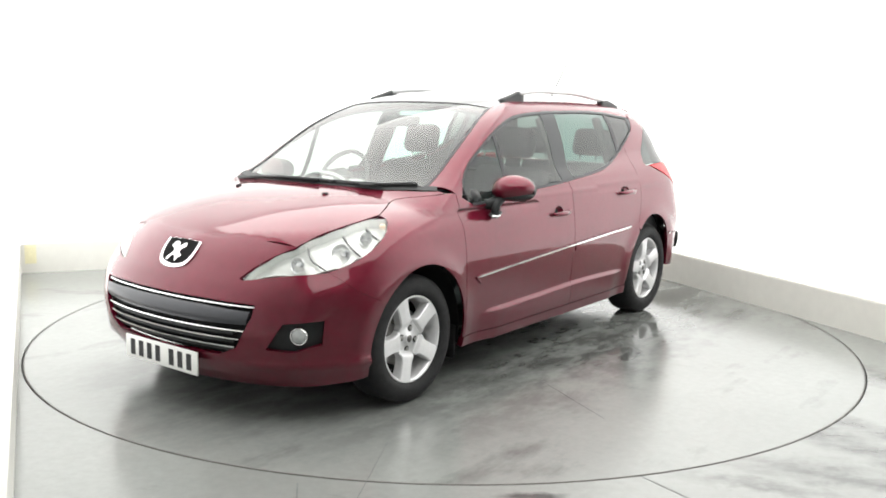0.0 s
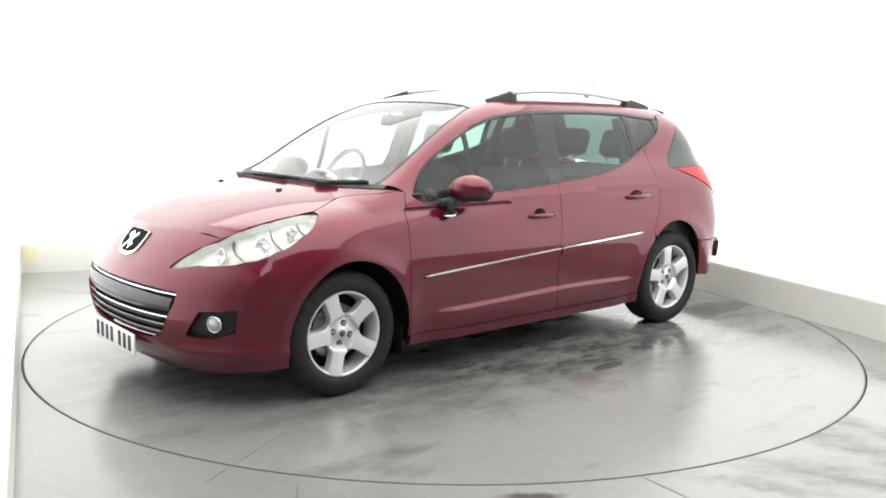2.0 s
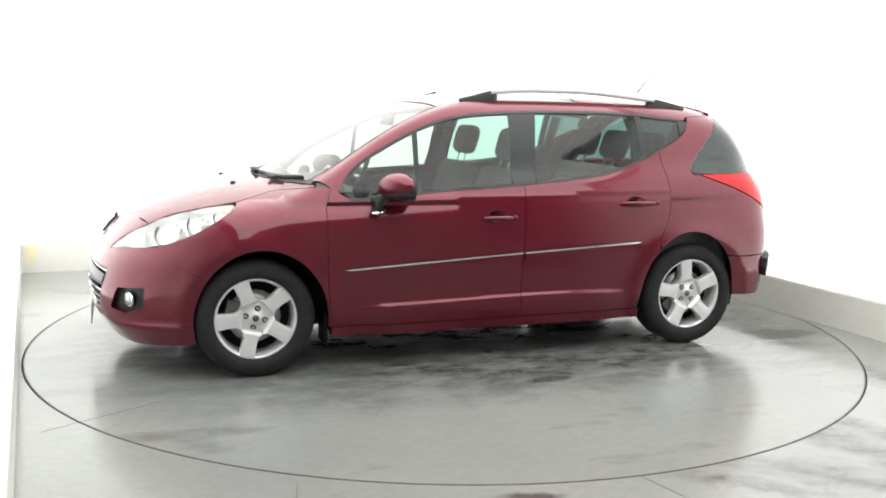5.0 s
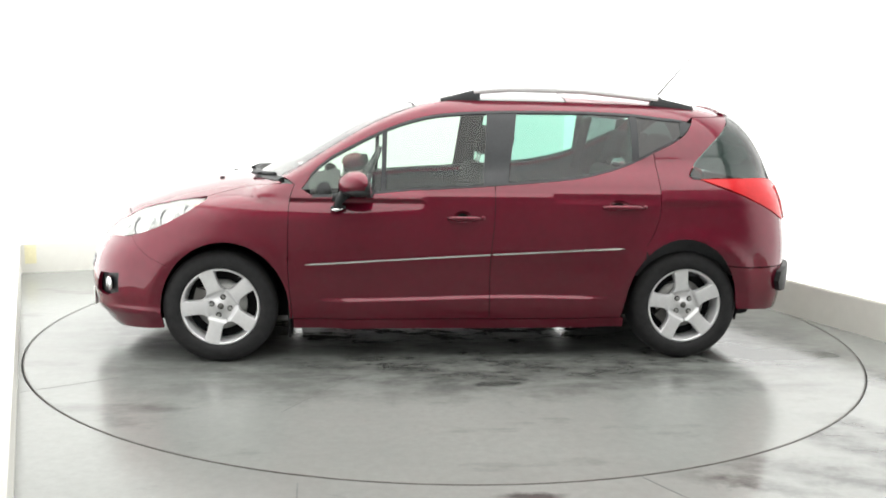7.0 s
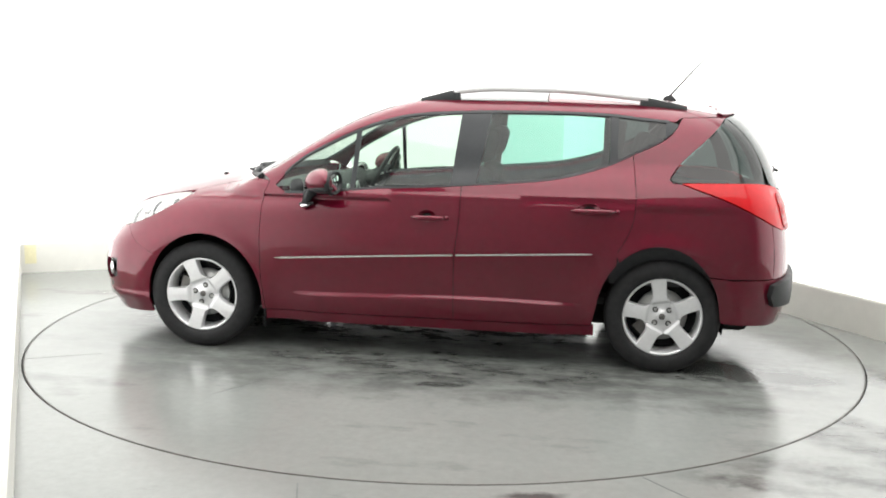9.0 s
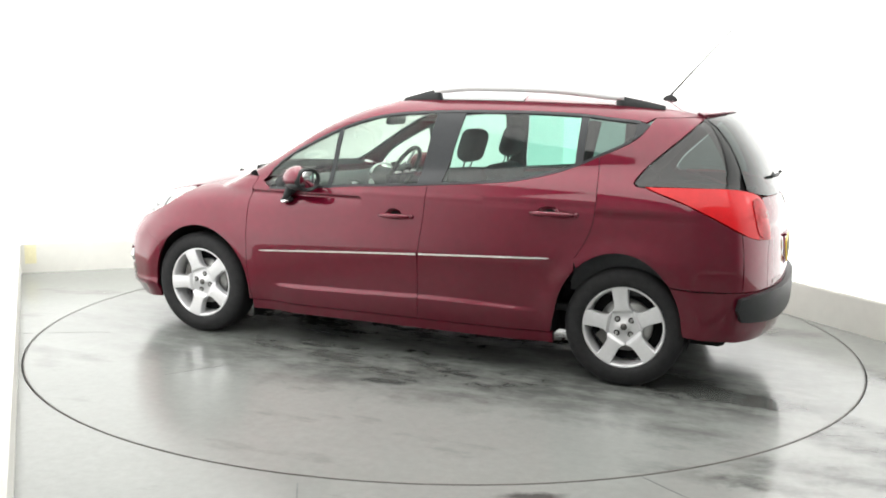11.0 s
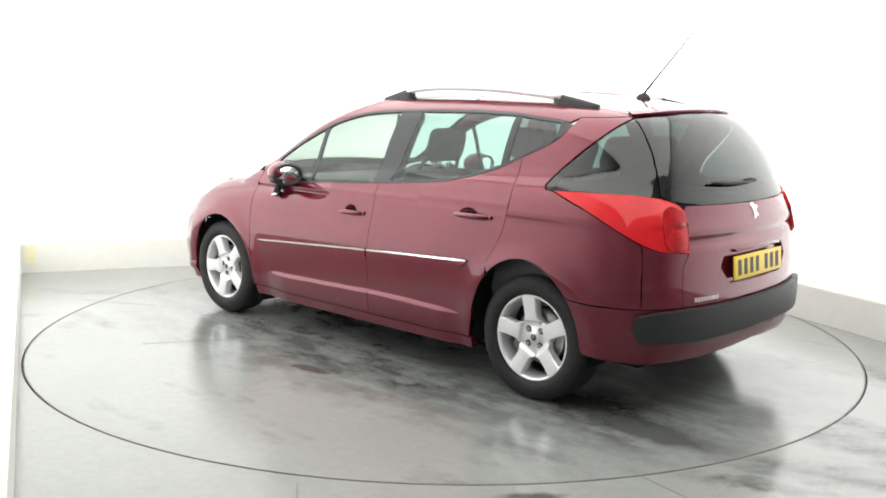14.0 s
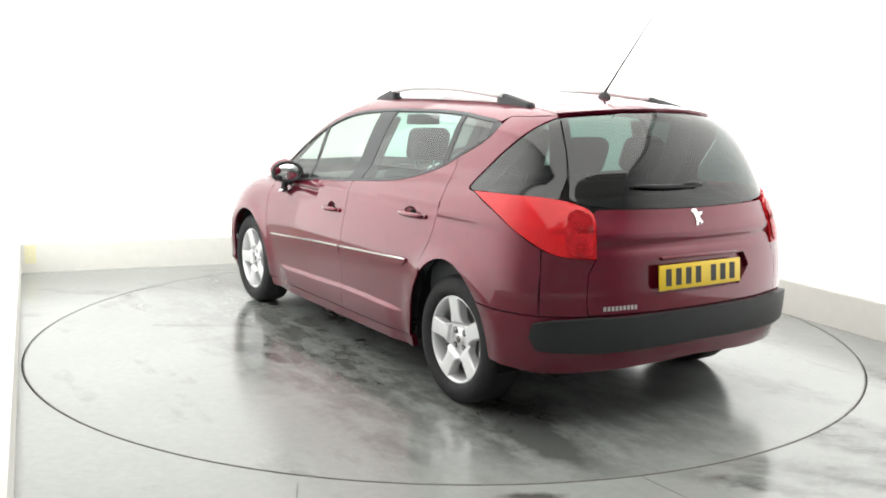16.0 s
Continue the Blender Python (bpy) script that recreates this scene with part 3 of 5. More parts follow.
def pane(xt0, xb0, xt1, xb1, inset=0.010, n=12):
    """Outline of a side window between two slanting edges (front 0, rear 1)."""
    top = [(x, win_top(x) - inset) for x in np.linspace(xt0, xt1, n)]
    low = [(x, win_low(x) + inset) for x in np.linspace(xb1, xb0, n)]
    return top + low


def strip(f, x0, x1, lo, hi, n=40):
    xs = np.linspace(x0, x1, n)
    return [(x, f(x) + hi) for x in xs] + [(x, f(x) + lo) for x in xs[::-1]]


GAP_W = 0.0016
LAMP_TOP = [(1.41, 0.868), (1.55, 0.843), (1.678, 0.808), (1.765, 0.766), (1.84, 0.725), (1.90, 0.680), (1.950, 0.634)]
WING_TOP = [(0.95, 0.957), (1.02, 0.947), (1.15, 0.924), (1.26, 0.899), (1.345, 0.878)]
door_cut = dense([(0.888, 0.245), (0.905, 0.40), (0.912, 0.60), (0.910, 0.75), (0.902, 0.885), (0.880, 0.955)])
mid_cut = dense([(-0.166, 0.245), (-0.167, 0.60), (-0.185, 0.78), (-0.190, 0.958)], 5)
rear_cut = dense([(-1.012, 0.632), (-1.062, 0.715), (-1.094, 0.80), (-1.104, 0.90), (-1.098, 1.02), (-1.086, 1.142)])


wing_seam = dense([(1.735, 0.670), (1.66, 0.598), (1.5, 0.517)], 6)[:10]


def shifted(line, dx):
    return [(p[0] + dx, p[1]) for p in line]


def flank_crease(p):
    """Pressed lines of the flank: a shallow hollow along the sill and a soft shoulder under the windows."""
    z, x = p[:, 2], p[:, 0]
    fade = np.clip((0.80 - np.abs(x + 0.05)) / 0.15, 0, 1)
    sill = 0.345 + 0.02 * np.exp(-((x + 0.3) / 0.6) ** 2)
    t = np.clip((sill + 0.012 - z) / 0.024, 0, 1)
    return 0.016 * t * t * (3 - 2 * t) * fade + 0.004 * np.exp(-((z - 0.90 - 0.02 * (x < -0.5)) / 0.018) ** 2) * np.clip((0.95 - np.abs(x + 0.35)) / 0.2, 0, 1)


PRESSED = [0.327 + 0.0065 * k for k in range(9)] + [0.875, 0.888, 0.896, 0.904, 0.912, 0.925]


def cup_outline(k):
    cx, cz, rx, rz = CUPS[k]
    return [(cx + rx * math.cos(a), cz + rz * math.sin(a)) for a in np.linspace(0, 2 * math.pi, 24, endpoint=False)]


CUPS = ((-0.012, 0.798, 0.046, 0.031), (-0.868, 0.861, 0.056, 0.028))


def from_tail(pts):
    """Side outline of points given round the tail."""
    return [(q[0], q[2]) for q in lay("tail", [p[0] for p in pts], [p[1] for p in pts])[0]]


def build_flank(side, mirror):
    rear_seam = from_tail([(1.168, 1.001), (1.07, 0.963), (0.975, 0.926), (0.86, 0.861), (0.760, 0.800), (0.757, 0.70), (0.757, 0.526)])
    fa, ra = FRONT_ARCH, REAR_ARCH
    # front wing
    lamp_low = dense([(1.345, 0.866), (1.460, 0.792), (1.607, 0.717), (1.735, 0.672)], 5)
    wing = shifted(door_cut, GAP_W) + [(0.93, 0.958)] + dense(WING_TOP, 4)[1:] + lamp_low
    wing += wing_seam[1:] + arch(*fa, 38, 180, 26) + [(0.906, 0.245)]
    skin("front_wing", wing, "side", PAINT, car, mirror=mirror)
    # front door
    door = [p for p in shifted(door_cut, -GAP_W)][::-1]
    door += [(x, 0.245) for x in np.linspace(0.85, -0.14, 12)] + shifted(mid_cut, GAP_W)
    door += [(x, win_low(x) - 0.002) for x in np.linspace(-0.18, 0.82, 22)]
    fd = skin("front_door", door, "side", PAINT, car, mirror=mirror, crease=flank_crease, holes=[cup_outline(0)], rows=PRESSED)
    # rear door
    door = shifted(mid_cut, -GAP_W)[::-1] + [(x, 0.245) for x in np.linspace(-0.20, -0.90, 9)]
    door += arch(*ra, 8, 46, 9) + shifted(rear_cut, GAP_W)[1:]
    door += [(x, win_low(x) - 0.002) for x in np.linspace(-1.075, -0.20, 20)]
    rd = skin("rear_door", door, "side", PAINT, car, mirror=mirror, crease=flank_crease, holes=[cup_outline(1)], rows=PRESSED)
    # rear wing
    wing = shifted(rear_cut, -GAP_W) + [(x, win_low(x) - 0.004) for x in np.linspace(-1.115, -1.315, 8)] + [(-1.325, 1.312)]
    wing += [(-1.34, 1.337), (-1.45, 1.340), (-1.572, 1.345)] + dense([(-1.560, 1.330), (-1.490, 1.255), (-1.392, 1.165), (-1.292, 1.055), (-1.274, 1.020), (-1.290, 1.004)], 4)[1:]
    wing += rear_seam
    wing += [(-1.62, 0.528)] + arch(*ra, 142, 50, 18)
    skin("rear_wing", wing, "side", PAINT, car, mirror=mirror, grid=0.03)
    # sill
    sill = [(x, 0.240) for x in np.linspace(0.885, -0.915, 20)] + [(x, 0.188) for x in np.linspace(-0.915, 0.885, 20)]
    skin("sill", sill, "side", PAINT, car, mirror=mirror, depth=0.03, crease=flank_crease)
    # the dark frame behind the panels
    skin("inner_frame", [(0.88, 0.2), (0.88, 0.90)] + [(x, win_low(x) - 0.02) for x in np.linspace(0.78, -1.2, 24)] + [(-1.25, 1.00), (-1.55, 0.84)] + arch(ra[0], ra[1], ra[2] + 0.01, ra[3] + 0.01, 130, 0, 20) + [(-0.90, 0.2)], "side", LINER, car, level=-0.022, depth=0, mirror=mirror, grid=0.08)
    # windows and their black trim
    skin("window_seal", strip(win_top, 0.80, -1.27, -0.0115, 0.002), "side", BLACK_SATIN, car, mirror=mirror, depth=0.015, level=0.001)
    skin("belt_seal", strip(win_low, 0.785, -1.24, -0.001, 0.0115), "side", BLACK_SATIN, car, mirror=mirror, depth=0.015, level=0.002)
    skin("pillar_trim", [(-0.163, win_top(-0.163) - 0.012), (-0.127, win_low(-0.127) + 0.012), (-0.265, win_low(-0.265) + 0.012), (-0.328, win_top(-0.328) - 0.012)], "side", BLACK_SATIN, car, mirror=mirror, level=-0.002)
    skin("pillar_trim", [(0.386, win_top(0.386) - 0.012), (0.414, win_top(0.414) - 0.012), (0.422, win_low(0.422) + 0.012), (0.398, win_low(0.398) + 0.012)], "side", BLACK_SATIN, car, mirror=mirror, level=-0.002)
    skin("pillar_trim", [(-0.965, win_top(-0.965) - 0.012), (-1.005, win_top(-1.005) - 0.012), (-1.005, win_low(-1.005) + 0.012), (-0.965, win_low(-0.965) + 0.012)], "side", BLACK_SATIN, car, mirror=mirror, level=-0.002)
    skin("pillar_trim", [(-1.252, win_top(-1.252) - 0.002), (-1.252, win_low(-1.252) + 0.003), (-1.289, 1.262), (-1.320, 1.304), (-1.282, 1.317)], "side", BLACK_SATIN, car, mirror=mirror, level=-0.001)
    for name, args, g in (("quarterlight", (0.415, 0.424, 0.803, 0.800), GLASS), ("door_glass", (0.385, 0.397, -0.162, -0.126), GLASS), ("door_glass", (-0.330, -0.267, -0.964, -0.964), GLASS_REAR), ("rear_side_glass", (-1.006, -1.006, -1.256, -1.256), GLASS_DARK)):
        skin(name, pane(*args), "side", g, car, mirror=mirror, level=-0.004, depth=0)
    # pillar and roof side above the windows
    inner = dense([(0.968, 0.660), (0.781, 0.637), (0.533, 0.597), (0.235, 0.522), (-0.3, 0.515), (-0.9, 0.512), (-1.3, 0.500), (-1.575, 0.485)], 5)
    outer = [(x, win_top(x) + 0.003) for x in np.linspace(0.830, -1.30, 34)] + [(-1.335, 1.339), (-1.45, 1.342), (-1.574, 1.347)]
    ring = to_slant(on_top(inner)) + to_slant(on_side(outer))[::-1] + to_slant(on_side([(0.845, 0.934), (0.875, 0.950)]))
    skin("roof_side", ring, "slant", PAINT, car, mirror=mirror, grid=0.03)
    # glass of the rear corner, tail lamp
    front = dense([(-1.568, 1.330), (-1.496, 1.252), (-1.398, 1.160), (-1.298, 1.053), (-1.282, 1.022), (-1.302, 1.008)], 4)
    q = to_tail(on_side(front)) + [(1.0, 1.013), (0.8, 1.012), (0.70, 1.004)] + [(0.665, 1.1), (0.675, 1.2), (0.70, 1.3), (0.715, 1.345)]
    skin("rear_corner_glass", q, "tail", GLASS_DARK, car, mirror=mirror, level=-0.003, depth=0.008)
    skin("rear_pillar_trim", [(0.63, 0.995), (0.755, 1.0), (0.745, 1.1), (0.755, 1.2), (0.775, 1.335), (0.66, 1.345), (0.635, 1.2), (0.63, 1.1)], "tail", LINER, car, mirror=mirror, level=-0.016, depth=0)
    lamp = smooth_outline([(1.160, 1.003), (0.95, 1.008), (0.762, 1.006), (0.640, 0.985), (0.558, 0.945), (0.548, 0.85), (0.548, 0.764), (0.667, 0.772), (0.757, 0.804), (0.975, 0.931)], sharp=(0, 6))
    tl = skin("tail_lamp", lamp, "tail", RED_LENS, car, mirror=mirror, level=0.004, depth=0.03, grid=0.02, crease=tail_relief)
    skin("reversing_lamp", smooth_outline([(0.600, 0.955), (0.655, 0.950), (0.668, 0.86), (0.650, 0.785), (0.570, 0.776), (0.562, 0.86), (0.566, 0.93)], step=0.02), "tail", RED_DEEP, tl, mirror=mirror, level=0.009, depth=0.004, grid=0.02, crease=tail_relief)
    for a, zc, r in ((0.615, 0.905, 0.030), (0.610, 0.815, 0.026)):
        p, n = lay("tail", [a], [zc])
        bowl = lathe([(r, 0.002), (r * 0.85, 0.006), (r * 0.5, 0.009), (0.001, 0.010)], 20, Matrix.Translation(p[0] * (1, -1 if mirror else 1, 1)) @ Vector(n[0] * (1, -1 if mirror else 1, 1)).to_track_quat("Z", "Y").to_matrix().to_4x4())
        part("bulb_lens", bowl, RED_DEEP, tl)
    return fd, rd


def tail_relief(p):
    """Ribs moulded across the inner end of the lens."""
    z, y = p[:, 2], np.abs(p[:, 1])
    return 0.006 * np.exp(-((y - 0.60) / 0.05) ** 2) + 0.0012 * np.sin(z * 300) * (y < 0.66)


RED_DEEP = material("tail_lens_deep", (0.38, 0.008, 0.013), spec=0.2, rough=0.15, coat=0.4, grain=0.65, scale=16, bump=0.4)
build_flank("left", False)
build_flank("right", True)


def both_sides(half):
    """A closed outline from its left half, which runs from the middle line to the middle line."""
    return half + [(-a, b) for a, b in half[::-1] if a > 1e-6]


def both_sides_y(half):
    return half + [(a, -b) for a, b in half[::-1] if b > 1e-6]


GRILLE = both_sides([(0.0, 0.546), (0.25, 0.545), (0.497, 0.538), (0.487, 0.486), (0.418, 0.346), (0.338, 0.308), (0.0, 0.300)])
FOG = [(0.543, 0.350), (0.610, 0.464), (0.767, 0.478), (0.757, 0.374), (0.650, 0.340)]


def build_ends():
    lamp_in = to_nose(on_side(dense([(1.735, 0.670), (1.772, 0.666), (1.888, 0.648), (1.950, 0.628)], 4)))
    up_in = to_nose(on_side([(x, z + 0.001) for x, z in dense(LAMP_TOP[3:], 4)[::-1]]))
    fa = FRONT_ARCH
    half = [(0.0, 0.792), (0.2, 0.793), (0.42, 0.789)] + up_in[::-1] + lamp_in[::-1]
    half += to_nose(on_side([(x + 0.0006, z - 0.0008) for x, z in wing_seam[1:]] + arch(*fa, 38, -2, 12) + [(1.565, 0.19)])) + [(0.7, 0.172), (0.45, 0.165), (0.2, 0.160), (0.0, 0.158)]
    skin("front_bumper", both_sides(half), "nose", PAINT, car, holes=[GRILLE, FOG, [(-a, b) for a, b in FOG][::-1]], grid=0.03, crease=bumper_crease, depth=0.02)
    # bonnet
    edge = [(q[0], q[1] - 0.002) for q in on_side([(x, z + 0.001) for x, z in dense(WING_TOP, 4) + dense(LAMP_TOP[:4], 4)])]
    half = [(1.165, 0.0), (1.150, 0.2), (1.098, 0.44), (1.01, 0.66)] + edge
    half += dense([(1.789, 0.48), (1.832, 0.36), (1.858, 0.18), (1.864, 0.0)], 4)
    skin("bonnet", both_sides_y(half), "top", PAINT, car, grid=0.03)
    # windscreen, cowl, roof
    half = [(1.150, 0.0), (1.135, 0.2), (1.085, 0.42), (1.0, 0.615)] + dense([(0.968, 0.654), (0.781, 0.631), (0.533, 0.591), (0.237, 0.515)], 5) + [(0.240, 0.35), (0.255, 0.15), (0.258, 0.0)]
    skin("windscreen", both_sides_y(half), "top", SCREEN_GLASS, car, level=-0.004, depth=0)
    cowl = [(1.172, 0.0), (1.158, 0.2), (1.105, 0.44), (1.00, 0.665), (0.97, 0.72), (0.945, 0.70), (0.985, 0.62), (1.065, 0.42), (1.115, 0.2), (1.13, 0.0)]
    skin("cowl_trim", both_sides_y(cowl), "top", BLACK, car, level=0.004, depth=0.03)
    for sgn in (False, True):
        edge = dense([(0.970, 0.658), (0.783, 0.635), (0.535, 0.595), (0.237, 0.519)], 5)
        skin("screen_seal", edge + [(x, y - 0.014) for x, y in edge[::-1]], "top", BLACK_SATIN, car, level=0.001, mirror=sgn)
    half = [(0.252, 0.0), (0.249, 0.15), (0.234, 0.35), (0.230, 0.516), (-0.3, 0.510), (-0.62, 0.508), (-0.62, 0.0)]
    skin("roof_glass", both_sides_y(half), "top", ROOF_GLASS, car, label="dark panoramic glass roof")
    half = [(-0.626, 0.0), (-0.626, 0.508), (-0.9, 0.507), (-1.3, 0.495), (-1.578, 0.480), (-1.63, 0.30), (-1.65, 0.0)]
    skin("roof_panel", both_sides_y(half), "top", PAINT, car)
    # tailgate
    half = [(0.0, 1.372), (0.30, 1.368), (0.52, 1.358), (0.708, 1.343), (0.692, 1.3), (0.668, 1.2), (0.658, 1.1), (0.655, 1.006), (0.60, 0.984), (0.45, 0.966), (0.2, 0.962), (0.0, 0.961)]
    skin("tailgate_glass", both_sides(half), "tail", GLASS_DARK, car, level=-0.002, depth=0.01)
    half = [(0.0, 1.400), (0.35, 1.392), (0.60, 1.376), (0.735, 1.360), (0.722, 1.348), (0.52, 1.362), (0.30, 1.372), (0.0, 1.376)]
    skin("tailgate_spoiler", both_sides(half), "tail", PAINT, car, level=0.012, depth=0.03)
    half = [(0.0, 0.957), (0.2, 0.958), (0.45, 0.962), (0.54, 0.962), (0.553, 0.943), (0.5445, 0.85), (0.5445, 0.757), (0.575, 0.70), (0.578, 0.585), (0.570, 0.527), (0.3, 0.527), (0.0, 0.527)]
    recess = both_sides([(0.0, 0.745), (0.31, 0.742), (0.345, 0.68), (0.27, 0.600), (0.0, 0.598)])
    gate = skin("tailgate", both_sides(half), "tail", PAINT, car, holes=[recess], crease=gate_crease, depth=0.02)
    skin("plate_recess", both_sides([(0.0, 0.765), (0.34, 0.762), (0.37, 0.68), (0.30, 0.580), (0.0, 0.578)]), "tail", PAINT, gate, level=-0.022, depth=0)
    for m in (False, True):
        corner_low = [(0.7555, 0.798), (0.7555, 0.66), (0.7555, 0.526), (0.574, 0.526), (0.581, 0.60), (0.578, 0.70), (0.548, 0.760), (0.667, 0.769)]
        skin("rear_corner_panel", corner_low, "tail", PAINT, car, mirror=m)
    half = [(0.0, 0.521), (0.6, 0.521)] + to_tail(on_side([(-1.735, 0.521), (-1.62, 0.520)] + arch(*REAR_ARCH, 143, 176, 8) + [(-1.565, 0.29)])) + [(0.75, 0.272), (0.4, 0.280), (0.0, 0.300)]
    skin("rear_bumper", both_sides(half), "tail", PAINT, car, depth=0.02)
    half = [(0.0, 0.520), (0.50, 0.516), (0.54, 0.520), (0.70, 0.512), (0.775, 0.495), (0.785, 0.44), (0.76, 0.385), (0.53, 0.370), (0.0, 0.382)]
    skin("bumper_strip", both_sides(half), "tail", BLACK, car, level=0.030, depth=0.05, label="black rubbing strip across the rear bumper")


def bumper_crease(p):
    x, y, z = p.T
    side = np.clip((np.abs(y) - 0.36) / 0.22, 0, 1)
    return 0.015 * np.exp(-((z - 0.268) / 0.022) ** 2) * side * side * (3 - 2 * side)


def gate_crease(p):
    x, y, z = p.T
    return -0.010 * np.exp(-((z - 0.80 - 0.03 * np.abs(y)) / 0.02) ** 2) + 0.006 * np.exp(-((z - 0.855) / 0.03) ** 2)


ROOF_GLASS = material("roof_glass_dark", (0.02, 0.022, 0.025), rough=0.05, coat=0.5, spec=0.8)
build_ends()


def build_wheel():
    """One alloy wheel, its axis along +y: tyre, five-spoke rim, bolts, cap and brake disc."""
    w = new("wheel")
    turn = pose(0, 0, 0, -90, 0, 0)
    r0 = 0.303
    prof = [(0.204, 0.075), (0.212, 0.093), (0.235, 0.102), (0.262, 0.101), (0.284, 0.092), (0.297, 0.078), (0.3025, 0.060), (r0, 0.03), (r0, -0.03), (0.3025, -0.060), (0.297, -0.08), (0.27, -0.10), (0.22, -0.09), (0.204, -0.075)]
    tyre = lathe(prof, 72, turn)
    bmesh.ops.recalc_face_normals(tyre, faces=tyre.faces)
    part("tyre", tyre, RUBBER, w, "black rubber tyre")
    rim = lathe([(0.206, 0.074), (0.209, 0.082), (0.204, 0.086), (0.197, 0.084), (0.192, 0.070), (0.186, 0.030), (0.183, -0.06), (0.19, -0.075)], 72, turn)
    bmesh.ops.recalc_face_normals(rim, faces=rim.faces)
    rim_ob = part("rim", rim, ALLOY, w, "silver five-spoke alloy rim")
    for k in range(5):
        a = 2 * math.pi * k / 5 + math.radians(90)
        bm = bmesh.new()
        rows = []
        # stations from the hub to the rim: radius, half width, outer height, inner height
        for r, hw, zo, zi in ((0.058, 0.0425, 0.060, 0.03), (0.070, 0.0510, 0.061, 0.03), (0.076, 0.0535, 0.068, 0.03), (0.082, 0.0505, 0.074, 0.03), (0.088, 0.0450, 0.076, 0.033), (0.096, 0.0400, 0.077, 0.035), (0.108, 0.0372, 0.078, 0.035), (0.13, 0.0365, 0.080, 0.035), (0.155, 0.0378, 0.082, 0.035), (0.180, 0.0400, 0.084, 0.035), (0.199, 0.0430, 0.085, 0.03)):
            ring = []
            for t, z in ((-1.0, zi), (-1.0, zo - 0.006), (-0.88, zo), (0.0, zo + 0.0015), (0.88, zo), (1.0, zo - 0.006), (1.0, zi)):
                x, y = r, hw * t
                ring.append(bm.verts.new(turn @ Vector((x * math.cos(a) - y * math.sin(a), x * math.sin(a) + y * math.cos(a), z))))
            rows.append(ring)
        for p, q in zip(rows, rows[1:]):
            for i in range(6):
                bm.faces.new((p[i], p[i + 1], q[i + 1], q[i]))
        bmesh.ops.recalc_face_normals(bm, faces=bm.faces)
        part("spoke", bm, ALLOY, w, smooth=False)
    hub = lathe([(0.001, 0.066), (0.024, 0.066), (0.027, 0.063), (0.029, 0.058), (0.062, 0.058), (0.074, 0.056), (0.080, 0.045), (0.080, 0.03)], 40, turn)
    bmesh.ops.recalc_face_normals(hub, faces=hub.faces)
    hub_ob = part("hub_cap", hub, ALLOY, w)
    mark = lathe([(0.017, 0.0664), (0.017, 0.0672), (0.001, 0.0674)], 24, turn)
    part("cap_badge", mark, STEEL, hub_ob)
    for k in range(4):
        a = 2 * math.pi * (k + 1) / 4
        m = turn @ Matrix.Translation((0.050 * math.cos(a), 0.050 * math.sin(a), 0.058))
        seat = part("bolt_seat", lathe([(0.0148, 0.0), (0.0148, 0.0022), (0.0132, 0.0030), (0.0120, 0.0014), (0.001, 0.0012)], 20, m), LINER, w)
        part("wheel_bolt", lathe([(0.0100, 0.001), (0.0098, 0.0062), (0.0075, 0.0085), (0.0050, 0.0085), (0.0045, 0.005), (0.001, 0.005)], 6, m), STEEL_BRIGHT, seat, smooth=False)
    disc = lathe([(0.06, 0.010), (0.135, 0.010), (0.135, -0.010), (0.06, -0.010)], 48, turn)
    part("brake_disc", disc, STEEL_BRIGHT, w)
    drum = lathe([(0.001, -0.02), (0.188, -0.02)], 40, turn)
    part("dust_shield", drum, LINER, w)
    bm = bmesh.new()
    box(bm, (0.075, -0.02, -0.06), (0.15, 0.035, 0.06))
    part("brake_caliper", bm, STEEL, w, smooth=False)
    return w


def parented(ob):
    ob.parent = car
    return ob


first = build_wheel()
parented(first)
first.matrix_basis = pose(1.27, 0.735, 0.303, 0, -14.3, 0)
tagged(first, "alloy wheel with a black tyre")
for x, y, spin, flip in ((-1.27, 0.735, 44, 0), (1.27, -0.735, 30, 180), (-1.27, -0.735, 50, 180)):
    copy_thing(first, pose(x, y, 0.303, 0, spin, flip))


def build_underbody():
    bm = rounded_box((-1.75, -0.62, 0.20), (1.80, 0.62, 0.34), 0.04, 2)
    part("underbody", bm, LINER, car, "black underbody")
    for cx, cz, rx, rz in (FRONT_ARCH, REAR_ARCH):
        for s in (1, -1):
            bm = bmesh.new()
            n = 24
            ang = [math.radians(-12 + 204 * i / n) for i in range(n + 1)]
            lip = [bm.verts.new((cx + (rx + 0.03) * math.cos(a), s * 0.80, cz + (rz + 0.02) * math.sin(a))) for a in ang]
            inn = [bm.verts.new((cx + (rx + 0.03) * math.cos(a), s * 0.56, cz + (rz + 0.02) * math.sin(a))) for a in ang]
            hub = [bm.verts.new((cx + 0.02 * math.cos(a), s * 0.56, cz + 0.02 * math.sin(a))) for a in ang]
            for i in range(n):
                for p, q in ((lip, inn), (inn, hub)):
                    bm.faces.new((p[i], p[i + 1], q[i + 1], q[i]))
            part("wheel_arch_liner", bm, LINER, car)
    # mud flap behind the front wheels, exhaust
    for s in (1, -1):
        part("mud_flap", rounded_box((0.90, s * 0.70 - 0.08, 0.13), (0.915, s * 0.70 + 0.10, 0.30), 0.004, 1), LINER, car)


build_underbody()


# ---- fittings of the car ----
def flip_y(p, s):
    return Vector((p[0], p[1] * s, p[2]))


